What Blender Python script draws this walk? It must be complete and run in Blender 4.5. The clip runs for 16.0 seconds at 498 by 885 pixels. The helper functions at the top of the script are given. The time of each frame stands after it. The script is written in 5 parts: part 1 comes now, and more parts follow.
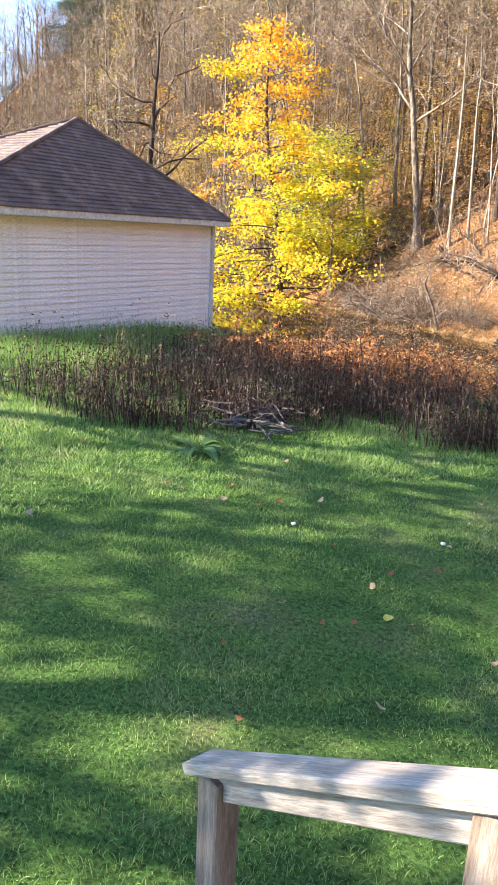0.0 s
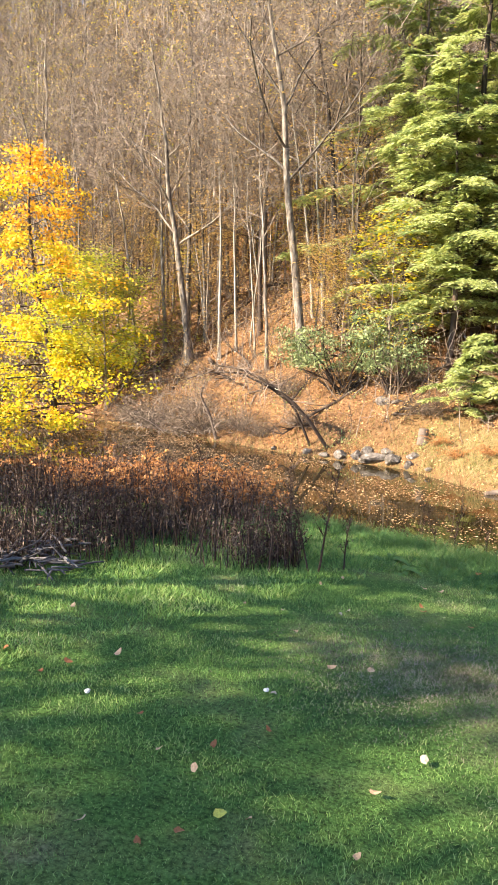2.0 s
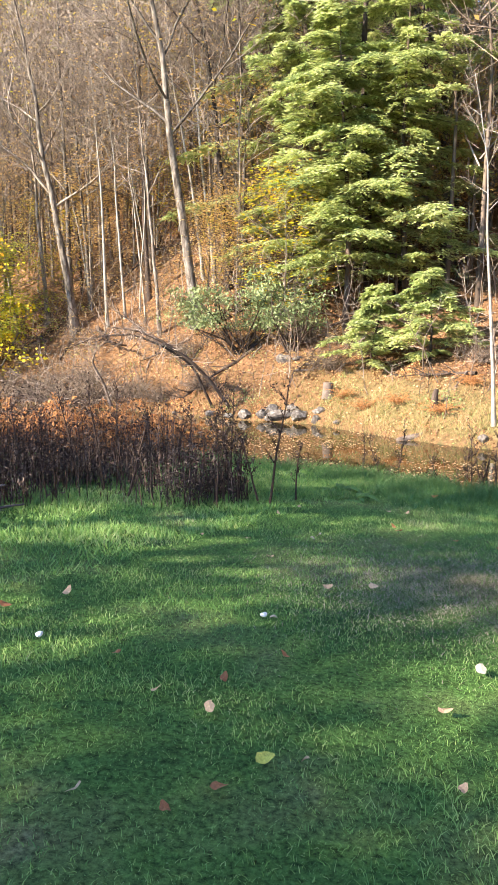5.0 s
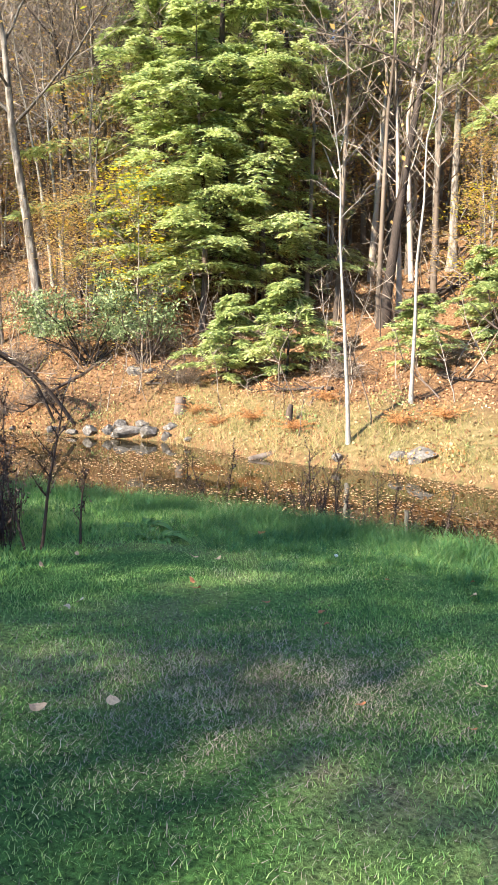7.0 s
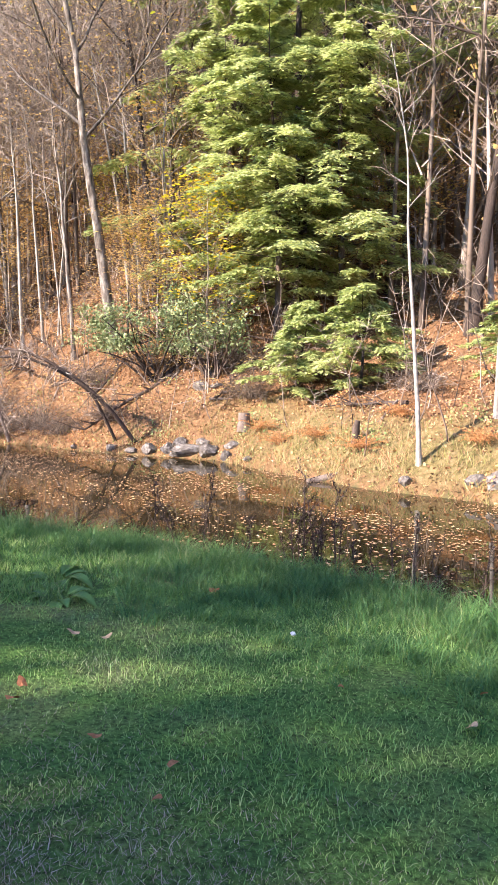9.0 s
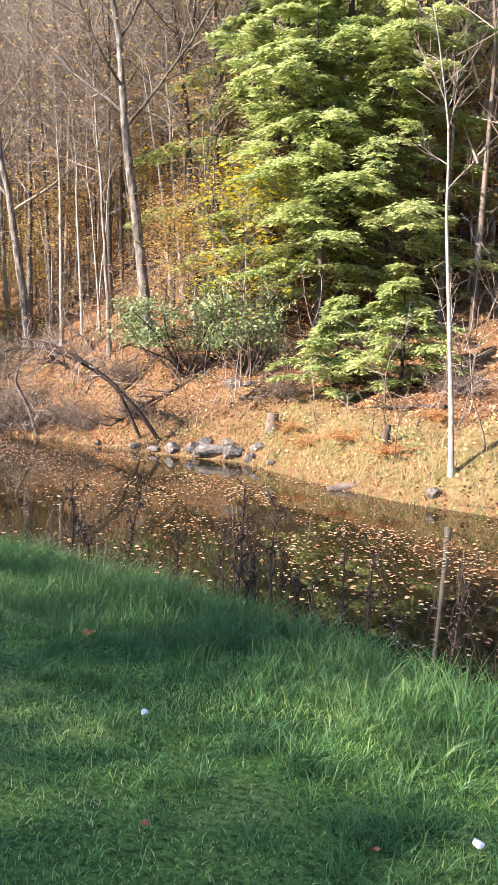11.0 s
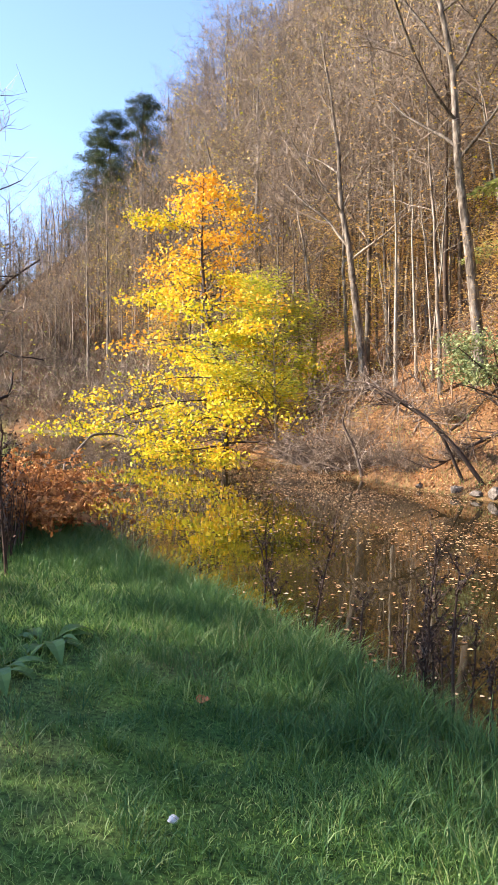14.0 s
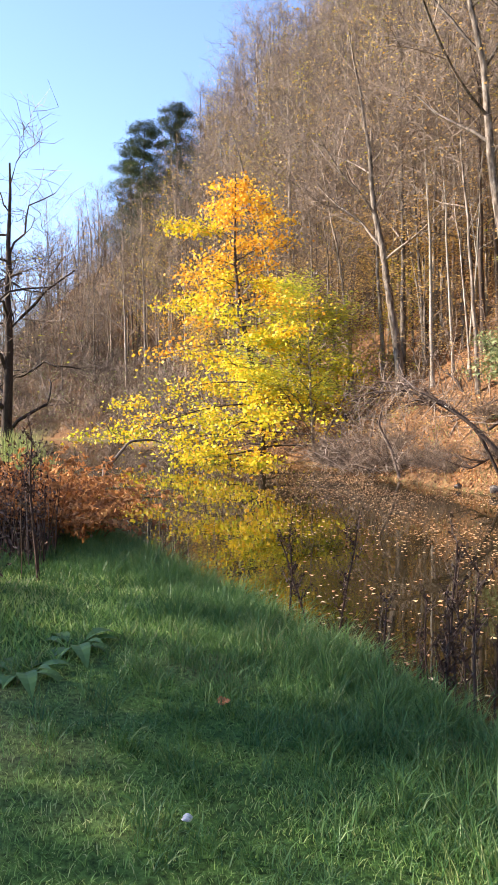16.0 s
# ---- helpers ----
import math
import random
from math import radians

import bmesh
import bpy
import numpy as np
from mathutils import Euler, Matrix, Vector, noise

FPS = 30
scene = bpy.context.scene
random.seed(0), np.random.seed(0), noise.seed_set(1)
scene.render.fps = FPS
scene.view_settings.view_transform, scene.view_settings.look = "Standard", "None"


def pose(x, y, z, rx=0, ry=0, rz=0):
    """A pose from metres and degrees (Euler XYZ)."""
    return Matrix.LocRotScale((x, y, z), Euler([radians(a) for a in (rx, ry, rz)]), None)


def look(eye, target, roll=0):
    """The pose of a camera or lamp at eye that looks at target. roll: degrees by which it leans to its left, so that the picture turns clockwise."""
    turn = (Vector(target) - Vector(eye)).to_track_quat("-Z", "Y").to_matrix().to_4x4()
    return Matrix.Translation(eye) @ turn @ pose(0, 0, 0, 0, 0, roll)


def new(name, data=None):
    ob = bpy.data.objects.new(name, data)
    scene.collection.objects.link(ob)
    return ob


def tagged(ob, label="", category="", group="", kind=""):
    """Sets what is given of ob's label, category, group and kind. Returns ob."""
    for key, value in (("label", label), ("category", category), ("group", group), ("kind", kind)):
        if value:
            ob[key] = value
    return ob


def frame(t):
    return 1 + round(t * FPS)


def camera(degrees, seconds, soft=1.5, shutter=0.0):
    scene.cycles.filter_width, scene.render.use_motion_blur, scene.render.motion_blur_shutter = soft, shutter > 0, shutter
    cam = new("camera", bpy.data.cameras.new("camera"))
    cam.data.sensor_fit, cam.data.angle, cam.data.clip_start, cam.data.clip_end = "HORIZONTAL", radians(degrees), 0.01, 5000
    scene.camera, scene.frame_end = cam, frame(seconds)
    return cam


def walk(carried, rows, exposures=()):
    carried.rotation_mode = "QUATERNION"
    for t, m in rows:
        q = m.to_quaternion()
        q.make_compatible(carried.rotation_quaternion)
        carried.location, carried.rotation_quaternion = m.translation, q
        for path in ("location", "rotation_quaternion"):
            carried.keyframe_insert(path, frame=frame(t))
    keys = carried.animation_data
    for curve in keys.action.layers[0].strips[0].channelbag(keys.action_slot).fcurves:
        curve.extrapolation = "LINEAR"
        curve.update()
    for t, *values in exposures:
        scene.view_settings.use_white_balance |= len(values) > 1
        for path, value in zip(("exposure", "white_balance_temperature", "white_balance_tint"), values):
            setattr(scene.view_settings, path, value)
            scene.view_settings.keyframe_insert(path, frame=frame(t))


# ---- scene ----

# ---------------------------------------------------------------- camera and walk
cam = camera(37.00, 16.0, soft=1.1)


def sight(x, y, z, yaw, pitch, roll):
    """A camera pose from a place and its turn in degrees: yaw to the left of +y, pitch up."""
    return pose(x, y, z, 90 + pitch, 0, yaw) @ pose(0, 0, 0, 0, 0, roll)


PATH = [
    (0.0, sight(0.000, -0.000, 2.414, 23.91, -15.71, 2.71)),
    (0.5, sight(-0.126, 0.352, 2.440, 20.25, -9.80, 3.24)),
    (1.0, sight(-0.181, 0.560, 2.449, 16.57, -7.45, 3.60)),
    (1.5, sight(-0.268, 0.748, 2.413, 10.96, -7.29, 2.49)),
    (2.0, sight(-0.363, 0.907, 2.353, 7.34, -6.52, 1.74)),
    (2.5, sight(-0.455, 1.050, 2.226, 6.02, -5.93, 1.52)),
    (3.0, sight(-0.613, 1.166, 2.080, 5.47, -6.19, 1.57)),
    (3.2, sight(-0.655, 1.231, 2.025, 5.42, -6.29, 1.45)),
    (4.1, sight(-1.050, 1.520, 1.800, 2.60, -7.20, 0.60)),
    (4.7, sight(-1.100, 1.800, 1.620, -0.60, -7.80, -0.10)),
    (5.3, sight(-0.927, 2.063, 1.477, -3.01, -8.12, -0.65)),
    (5.5, sight(-0.847, 2.223, 1.462, -4.96, -8.32, -0.28)),
    (6.0, sight(-0.670, 2.605, 1.483, -8.80, -8.34, 0.51)),
    (6.5, sight(-0.441, 3.135, 1.447, -11.34, -7.80, 0.79)),
    (7.0, sight(-0.092, 3.636, 1.374, -11.21, -6.71, 0.61)),
    (7.5, sight(0.264, 4.125, 1.334, -9.25, -5.71, 0.12)),
    (8.0, sight(0.660, 4.551, 1.270, -7.03, -5.21, -0.10)),
    (8.5, sight(1.071, 5.029, 1.217, -4.74, -5.09, -0.47)),
    (8.7, sight(1.250, 5.217, 1.209, -3.86, -5.19, -0.32)),
    (9.7, sight(1.920, 6.000, 1.120, -1.50, -5.40, 0.40)),
    (10.8, sight(2.446, 6.723, 1.065, 1.17, -5.37, 1.30)),
    (11.0, sight(2.528, 6.820, 1.067, 1.87, -5.22, 1.42)),
    (11.5, sight(2.731, 7.075, 1.045, 3.79, -4.47, 1.38)),
    (12.0, sight(2.929, 7.289, 1.049, 8.83, -3.32, 1.72)),
    (12.5, sight(3.155, 7.469, 1.026, 16.58, -2.59, 1.44)),
    (13.0, sight(3.246, 7.644, 1.013, 22.54, -2.39, 1.23)),
    (13.5, sight(3.348, 7.781, 1.020, 26.83, -2.35, 1.04)),
    (14.0, sight(3.458, 7.876, 0.996, 29.08, -2.37, 0.55)),
    (14.5, sight(3.533, 7.902, 0.994, 30.03, -2.29, 0.18)),
    (15.0, sight(3.583, 7.902, 0.997, 30.65, -2.20, -0.26)),
    (15.5, sight(3.590, 7.904, 0.996, 31.20, -2.16, -0.59)),
    (16.0, sight(3.586, 7.898, 1.001, 32.10, -2.08, -0.74)),
]
walk(cam, PATH, [(0.0, 2.3, 6750, 17), (3.0, 2.2, 7300, 14), (5.5, 2.2, 6350, 15), (7.0, 2.15, 6250, 10), (8.5, 2.15, 6250, 24), (11.0, 2.1, 6200, 20), (12.5, 2.0, 6900, 18), (16.0, 1.85, 6800, 21)])

# ---------------------------------------------------------------- daylight
SUN_TO = Vector((-0.80, -0.42, 0.52)).normalized()
world = bpy.data.worlds.new("sky_world")
scene.world = world
world.use_nodes = True
wn = world.node_tree
sky = wn.nodes.new("ShaderNodeTexSky")
sky.sky_type, sky.sun_disc = "NISHITA", False
sky.sun_elevation, sky.sun_rotation = math.asin(SUN_TO.z), math.atan2(SUN_TO.x, SUN_TO.y)
sky.air_density, sky.dust_density, sky.ozone_density = 1.0, 0.1, 4.0
sky.altitude = 900
wn.links.new(sky.outputs[0], wn.nodes["Background"].inputs[0])
wn.nodes["Background"].inputs[1].default_value = 0.125
sun = new("sun", bpy.data.lights.new("sun", "SUN"))
sun.data.energy, sun.data.angle, sun.data.color = 5.0, radians(0.6), (1.0, 0.90, 0.74)
sun.matrix_world = look(SUN_TO * 80, (0, 0, 0))

# ---------------------------------------------------------------- materials
def material(name, rough=0.8, metal=0.0, spec=0.3):
    m = bpy.data.materials.new(name)
    m.use_nodes = True
    nt = m.node_tree
    b = nt.nodes["Principled BSDF"]
    b.inputs["Roughness"].default_value, b.inputs["Metallic"].default_value = rough, metal
    b.inputs["Specular IOR Level"].default_value = spec
    return m, nt, b


def node(nt, kind, **values):
    n = nt.nodes.new(kind)
    for key, value in values.items():
        n.inputs[key.replace("_", " ")].default_value = value
    return n


def ramp(nt, source, stops):
    n = nt.nodes.new("ShaderNodeValToRGB")
    els = n.color_ramp.elements
    while len(els) < len(stops):
        els.new(0.5)
    for e, (at, colour) in zip(els, stops):
        e.position, e.color = at, (*colour, 1)
    nt.links.new(source, n.inputs[0])
    return n.outputs[0]


def noise_of(nt, scale, detail=4.0, rough=0.6, stretch=None):
    n = node(nt, "ShaderNodeTexNoise", Scale=scale, Detail=detail, Roughness=rough)
    co = nt.nodes.new("ShaderNodeTexCoord")
    if stretch:
        mp = nt.nodes.new("ShaderNodeMapping")
        mp.inputs["Scale"].default_value = stretch
        nt.links.new(co.outputs["Object"], mp.inputs[0])
        nt.links.new(mp.outputs[0], n.inputs["Vector"])
    else:
        nt.links.new(co.outputs["Object"], n.inputs["Vector"])
    return n.outputs["Fac"]


def mixed(nt, fac, a, b, mode="MIX"):
    n = nt.nodes.new("ShaderNodeMix")
    n.data_type, n.blend_type = "RGBA", mode
    for sock, value in ((n.inputs[0], fac), (n.inputs[6], a), (n.inputs[7], b)):
        if isinstance(value, (int, float)):
            sock.default_value = value
        elif isinstance(value, tuple):
            sock.default_value = (*value, 1)
        else:
            nt.links.new(value, sock)
    return n.outputs[2]


def bumped(nt, b, height, strength, distance=0.02):
    n = node(nt, "ShaderNodeBump", Strength=strength, Distance=distance)
    nt.links.new(height, n.inputs["Height"])
    nt.links.new(n.outputs[0], b.inputs["Normal"])


def rough_surface(name, stops, scale, fine, stretch=None, rough=0.85, bump=0.5, distance=0.02, spec=0.25, vary=False):
    """Two scales of noise over a colour ramp, with relief from the finer one."""
    m, nt, b = material(name, rough, spec=spec)
    big, small = noise_of(nt, scale, stretch=stretch), noise_of(nt, fine, 6.0, 0.7, stretch)
    base = ramp(nt, big, stops)
    if vary:
        info = nt.nodes.new("ShaderNodeObjectInfo")
        base = mixed(nt, 1.0, base, ramp(nt, info.outputs["Random"], [(0.0, (0.5, 0.5, 0.5)), (1.0, (1.45, 1.42, 1.38))]), "MULTIPLY")
    shade = ramp(nt, small, [(0.3, (0.55, 0.55, 0.55)), (0.7, (1.25, 1.25, 1.25))])
    nt.links.new(mixed(nt, 1.0, base, shade, "MULTIPLY"), b.inputs["Base Color"])
    bumped(nt, b, small, bump, distance)
    return m


def leafy(name, stops, rough=0.55, through_light=0.35, patch=0.6):
    """Leaves: a colour for each island from the ramp, shifted by patches, with light shining through."""
    m, nt, b = material(name, rough, spec=0.3)
    geo = nt.nodes.new("ShaderNodeNewGeometry")
    mix = nt.nodes.new("ShaderNodeMath")
    mix.operation = "MULTIPLY_ADD"
    nt.links.new(noise_of(nt, patch, 2.0), mix.inputs[0])
    mix.inputs[1].default_value = 0.9
    less = nt.nodes.new("ShaderNodeMath")
    less.operation = "MULTIPLY_ADD"
    nt.links.new(geo.outputs["Random Per Island"], less.inputs[0])
    less.inputs[1].default_value, less.inputs[2].default_value = 0.6, -0.25
    nt.links.new(less.outputs[0], mix.inputs[2])
    colour = ramp(nt, mix.outputs[0], stops)
    nt.links.new(colour, b.inputs["Base Color"])
    tl = nt.nodes.new("ShaderNodeBsdfTranslucent")
    nt.links.new(colour, tl.inputs[0])
    ms = nt.nodes.new("ShaderNodeMixShader")
    ms.inputs[0].default_value = through_light
    nt.links.new(b.outputs[0], ms.inputs[1])
    nt.links.new(tl.outputs[0], ms.inputs[2])
    nt.links.new(ms.outputs[0], nt.nodes["Material Output"].inputs[0])
    return m


def make_ground_material():
    m, nt, b = material("turf_and_leaf_litter", 0.95, spec=0.1)
    at = nt.nodes.new("ShaderNodeAttribute")
    at.attribute_name = "zone"
    sep = nt.nodes.new("ShaderNodeSeparateColor")
    nt.links.new(at.outputs["Color"], sep.inputs[0])
    grass = ramp(nt, noise_of(nt, 0.9, 5.0), [(0.30, (0.05, 0.11, 0.03)), (0.50, (0.085, 0.17, 0.04)), (0.62, (0.13, 0.18, 0.06)), (0.75, (0.20, 0.175, 0.10))])
    fine = noise_of(nt, 38.0, 6.0, 0.75)
    grass = mixed(nt, 1.0, grass, ramp(nt, fine, [(0.35, (0.25, 0.25, 0.25)), (0.65, (1.5, 1.5, 1.45))]), "MULTIPLY")
    litter = ramp(nt, noise_of(nt, 7.0, 8.0, 0.8), [(0.34, (0.03, 0.018, 0.011)), (0.46, (0.13, 0.068, 0.033)), (0.56, (0.27, 0.145, 0.07)), (0.70, (0.46, 0.29, 0.16))])
    litter = mixed(nt, noise_of(nt, 0.45, 4.0), litter, (0.13, 0.075, 0.035))
    mud = ramp(nt, noise_of(nt, 3.0), [(0.35, (0.035, 0.026, 0.016)), (0.65, (0.10, 0.075, 0.045))])
    dry = ramp(nt, noise_of(nt, 5.0, 7.0, 0.75), [(0.34, (0.04, 0.042, 0.015)), (0.5, (0.15, 0.14, 0.05)), (0.7, (0.34, 0.27, 0.14))])
    colour = mixed(nt, sep.outputs[0], grass, litter)
    colour = mixed(nt, sep.outputs[2], colour, dry)
    colour = mixed(nt, sep.outputs[1], colour, mud)
    nt.links.new(colour, b.inputs["Base Color"])
    bumped(nt, b, fine, 0.7, 0.04)
    return m


def make_water_material():
    m, nt, b = material("still_brown_water", 0.015, spec=0.5)
    b.inputs["Base Color"].default_value = (0.018, 0.014, 0.006, 1)
    b.inputs["IOR"].default_value = 1.33
    nz = noise_of(nt, 1.6, 3.0, 0.5)
    bumped(nt, b, nz, 0.09, 0.02)
    return m


MAT_GROUND, MAT_WATER = make_ground_material(), make_water_material()
BARK_GREY = rough_surface("grey_bark", [(0.32, (0.06, 0.047, 0.036)), (0.48, (0.19, 0.155, 0.12)), (0.66, (0.40, 0.35, 0.29))], 2.6, 14.0, (3, 3, 0.8), bump=1.0, vary=True)
BARK_DARK = rough_surface("dark_bark", [(0.3, (0.035, 0.026, 0.02)), (0.6, (0.085, 0.06, 0.045)), (0.75, (0.15, 0.11, 0.085))], 1.5, 12.0, (3, 3, 0.6), bump=1.0, vary=True)
BARK_PALE = rough_surface("pale_bark", [(0.3, (0.20, 0.18, 0.14)), (0.5, (0.29, 0.26, 0.215)), (0.75, (0.42, 0.39, 0.33))], 2.0, 16.0, (2, 2, 0.8), bump=0.5)
TWIG = leafy("grey_brown_twigs", [(0.05, (0.035, 0.025, 0.018)), (0.35, (0.11, 0.08, 0.056)), (0.6, (0.22, 0.165, 0.12)), (0.9, (0.46, 0.38, 0.31))], rough=0.85, through_light=0.0, patch=0.25)
DEADWOOD = rough_surface("weathered_dead_wood", [(0.3, (0.09, 0.065, 0.05)), (0.6, (0.20, 0.155, 0.12)), (0.8, (0.36, 0.31, 0.26))], 2.0, 18.0, (2, 2, 2), bump=0.7)
ASHWOOD = rough_surface("ash_grey_sticks", [(0.3, (0.05, 0.046, 0.046)), (0.6, (0.14, 0.13, 0.13)), (0.8, (0.32, 0.31, 0.30))], 4.0, 22.0, bump=0.7)
LEAF_YELLOW = leafy("yellow_maple_leaves", [(0.10, (0.26, 0.33, 0.03)), (0.30, (0.48, 0.48, 0.025)), (0.50, (0.72, 0.60, 0.03)), (0.70, (0.76, 0.50, 0.03)), (0.90, (0.68, 0.31, 0.025))], patch=0.3)
LEAF_ORANGE = leafy("orange_maple_leaves", [(0.12, (0.80, 0.62, 0.05)), (0.45, (0.80, 0.48, 0.04)), (0.85, (0.70, 0.28, 0.03))], patch=0.5)
LEAF_GREENISH = leafy("yellow_green_leaves", [(0.15, (0.20, 0.29, 0.035)), (0.45, (0.42, 0.46, 0.05)), (0.8, (0.68, 0.60, 0.06))], patch=0.5)
LEAF_TAN = leafy("tan_beech_leaves", [(0.15, (0.40, 0.23, 0.08)), (0.45, (0.58, 0.38, 0.13)), (0.8, (0.70, 0.52, 0.18))], patch=0.5)
NEEDLES = leafy("hemlock_needles", [(0.08, (0.12, 0.165, 0.07)), (0.32, (0.29, 0.36, 0.12)), (0.55, (0.48, 0.53, 0.19)), (0.9, (0.68, 0.69, 0.34))], rough=0.5, through_light=0.45, patch=0.5)
NEEDLES_DARK = leafy("dark_evergreen_needles", [(0.12, (0.03, 0.05, 0.028)), (0.5, (0.07, 0.10, 0.05)), (0.9, (0.14, 0.17, 0.08))], rough=0.7, through_light=0.2, patch=0.7)
LEAF_RHODO = leafy("rhododendron_leaves", [(0.15, (0.08, 0.12, 0.045)), (0.5, (0.17, 0.225, 0.09)), (0.85, (0.33, 0.37, 0.17))], rough=0.6, through_light=0.15, patch=1.0)
LEAF_LITTER = leafy("fallen_leaf_litter", [(0.1, (0.055, 0.028, 0.017)), (0.32, (0.20, 0.095, 0.045)), (0.55, (0.42, 0.215, 0.10)), (0.78, (0.56, 0.35, 0.17)), (0.95, (0.66, 0.50, 0.30))], rough=0.7, through_light=0.1, patch=0.8)
LEAF_FLOAT = leafy("floating_leaves", [(0.1, (0.15, 0.07, 0.035)), (0.4, (0.36, 0.19, 0.09)), (0.65, (0.52, 0.32, 0.16)), (0.92, (0.68, 0.54, 0.33))], rough=0.45, through_light=0.05, patch=1.2)
GRASS = leafy("lawn_grass_blades", [(0.1, (0.085, 0.20, 0.055)), (0.35, (0.165, 0.32, 0.075)), (0.6, (0.25, 0.40, 0.105)), (0.82, (0.36, 0.44, 0.17)), (0.97, (0.50, 0.47, 0.28))], rough=0.55, through_light=0.35, patch=1.1)
GRASS_LONG = leafy("long_bank_grass", [(0.1, (0.032, 0.105, 0.035)), (0.45, (0.075, 0.18, 0.05)), (0.75, (0.14, 0.25, 0.07)), (0.95, (0.31, 0.32, 0.15))], rough=0.45, through_light=0.3, patch=0.7)
GRASS_DRY = leafy("dry_bank_grass", [(0.1, (0.07, 0.09, 0.025)), (0.32, (0.22, 0.22, 0.06)), (0.52, (0.36, 0.30, 0.13)), (0.72, (0.46, 0.27, 0.14)), (0.92, (0.40, 0.17, 0.08))], rough=0.7, through_light=0.25, patch=0.9)
STRAW = leafy("dead_lawn_grass", [(0.1, (0.12, 0.095, 0.07)), (0.5, (0.27, 0.22, 0.165)), (0.9, (0.46, 0.39, 0.30))], rough=0.85, through_light=0.2, patch=2.0)
WEED_BROWN = leafy("dead_weed_stalks", [(0.1, (0.016, 0.010, 0.008)), (0.4, (0.04, 0.025, 0.019)), (0.65, (0.095, 0.06, 0.043)), (0.92, (0.34, 0.26, 0.20))], rough=0.9, through_light=0.1, patch=0.8)
FERN_RUST = leafy("rusty_dead_fern", [(0.1, (0.18, 0.075, 0.03)), (0.45, (0.40, 0.18, 0.065)), (0.75, (0.58, 0.30, 0.11)), (0.95, (0.64, 0.42, 0.17))], rough=0.8, through_light=0.25, patch=0.8)
REED = leafy("reed_leaves", [(0.1, (0.12, 0.19, 0.06)), (0.5, (0.26, 0.32, 0.11)), (0.85, (0.48, 0.44, 0.2))], rough=0.6, through_light=0.3, patch=0.6)
DOCK = leafy("dock_leaves", [(0.1, (0.05, 0.12, 0.03)), (0.5, (0.10, 0.20, 0.045)), (0.85, (0.22, 0.30, 0.07))], rough=0.45, through_light=0.2, patch=2.0)
STONE = rough_surface("bank_stone", [(0.3, (0.05, 0.042, 0.034)), (0.5, (0.14, 0.12, 0.10)), (0.75, (0.33, 0.30, 0.26))], 3.5, 16.0, bump=1.0)

# ---------------------------------------------------------------- terrain
WATER_Z = -1.4
FAR_SHORE = np.array([(30, -40), (16, 4), (10.5, 13.6), (8, 17.8), (6.6, 20.2), (5, 21.6), (3.8, 23.4), (1.6, 27.4), (-1.9, 29.7), (-6.2, 33.3),
                      (-13, 39.6), (-15.5, 42.4), (-22, 46.5), (-36, 57), (-50, 66), (-66, 68), (-100, 60), (-220, 40)], float)
NEAR_SHORE = np.array([(22, -40), (9, 3), (5.6, 8), (4.2, 10.0), (3.0, 11.2), (1.9, 12.0), (0.7, 12.6), (-1.3, 13.7), (-4.2, 15.2), (-7.6, 18.4),
                       (-12.3, 22.2), (-18.5, 26.5), (-28, 35), (-42, 48), (-58, 59), (-70, 60), (-100, 53), (-220, 32)], float)


def shore_distance(line, px, py):
    """Distance to a polyline, positive on its right-hand side when walked from first to last point."""
    best, sign = np.full(px.shape, 1e9), np.ones(px.shape)
    for (ax, ay), (bx, by) in zip(line[:-1], line[1:]):
        ux, uy = bx - ax, by - ay
        length = math.hypot(ux, uy)
        k = np.clip(((px - ax) * ux + (py - ay) * uy) / length**2, 0, 1)
        d = np.hypot(px - ax - k * ux, py - ay - k * uy)
        side = np.where((px - ax) * uy - (py - ay) * ux > 0, 1.0, -1.0)
        closer = d < best - 1e-9
        best, sign = np.where(closer, d, best), np.where(closer, side, sign)
    return best * sign


def smooth(v):
    v = np.clip(v, 0, 1)
    return v * v * (3 - 2 * v)


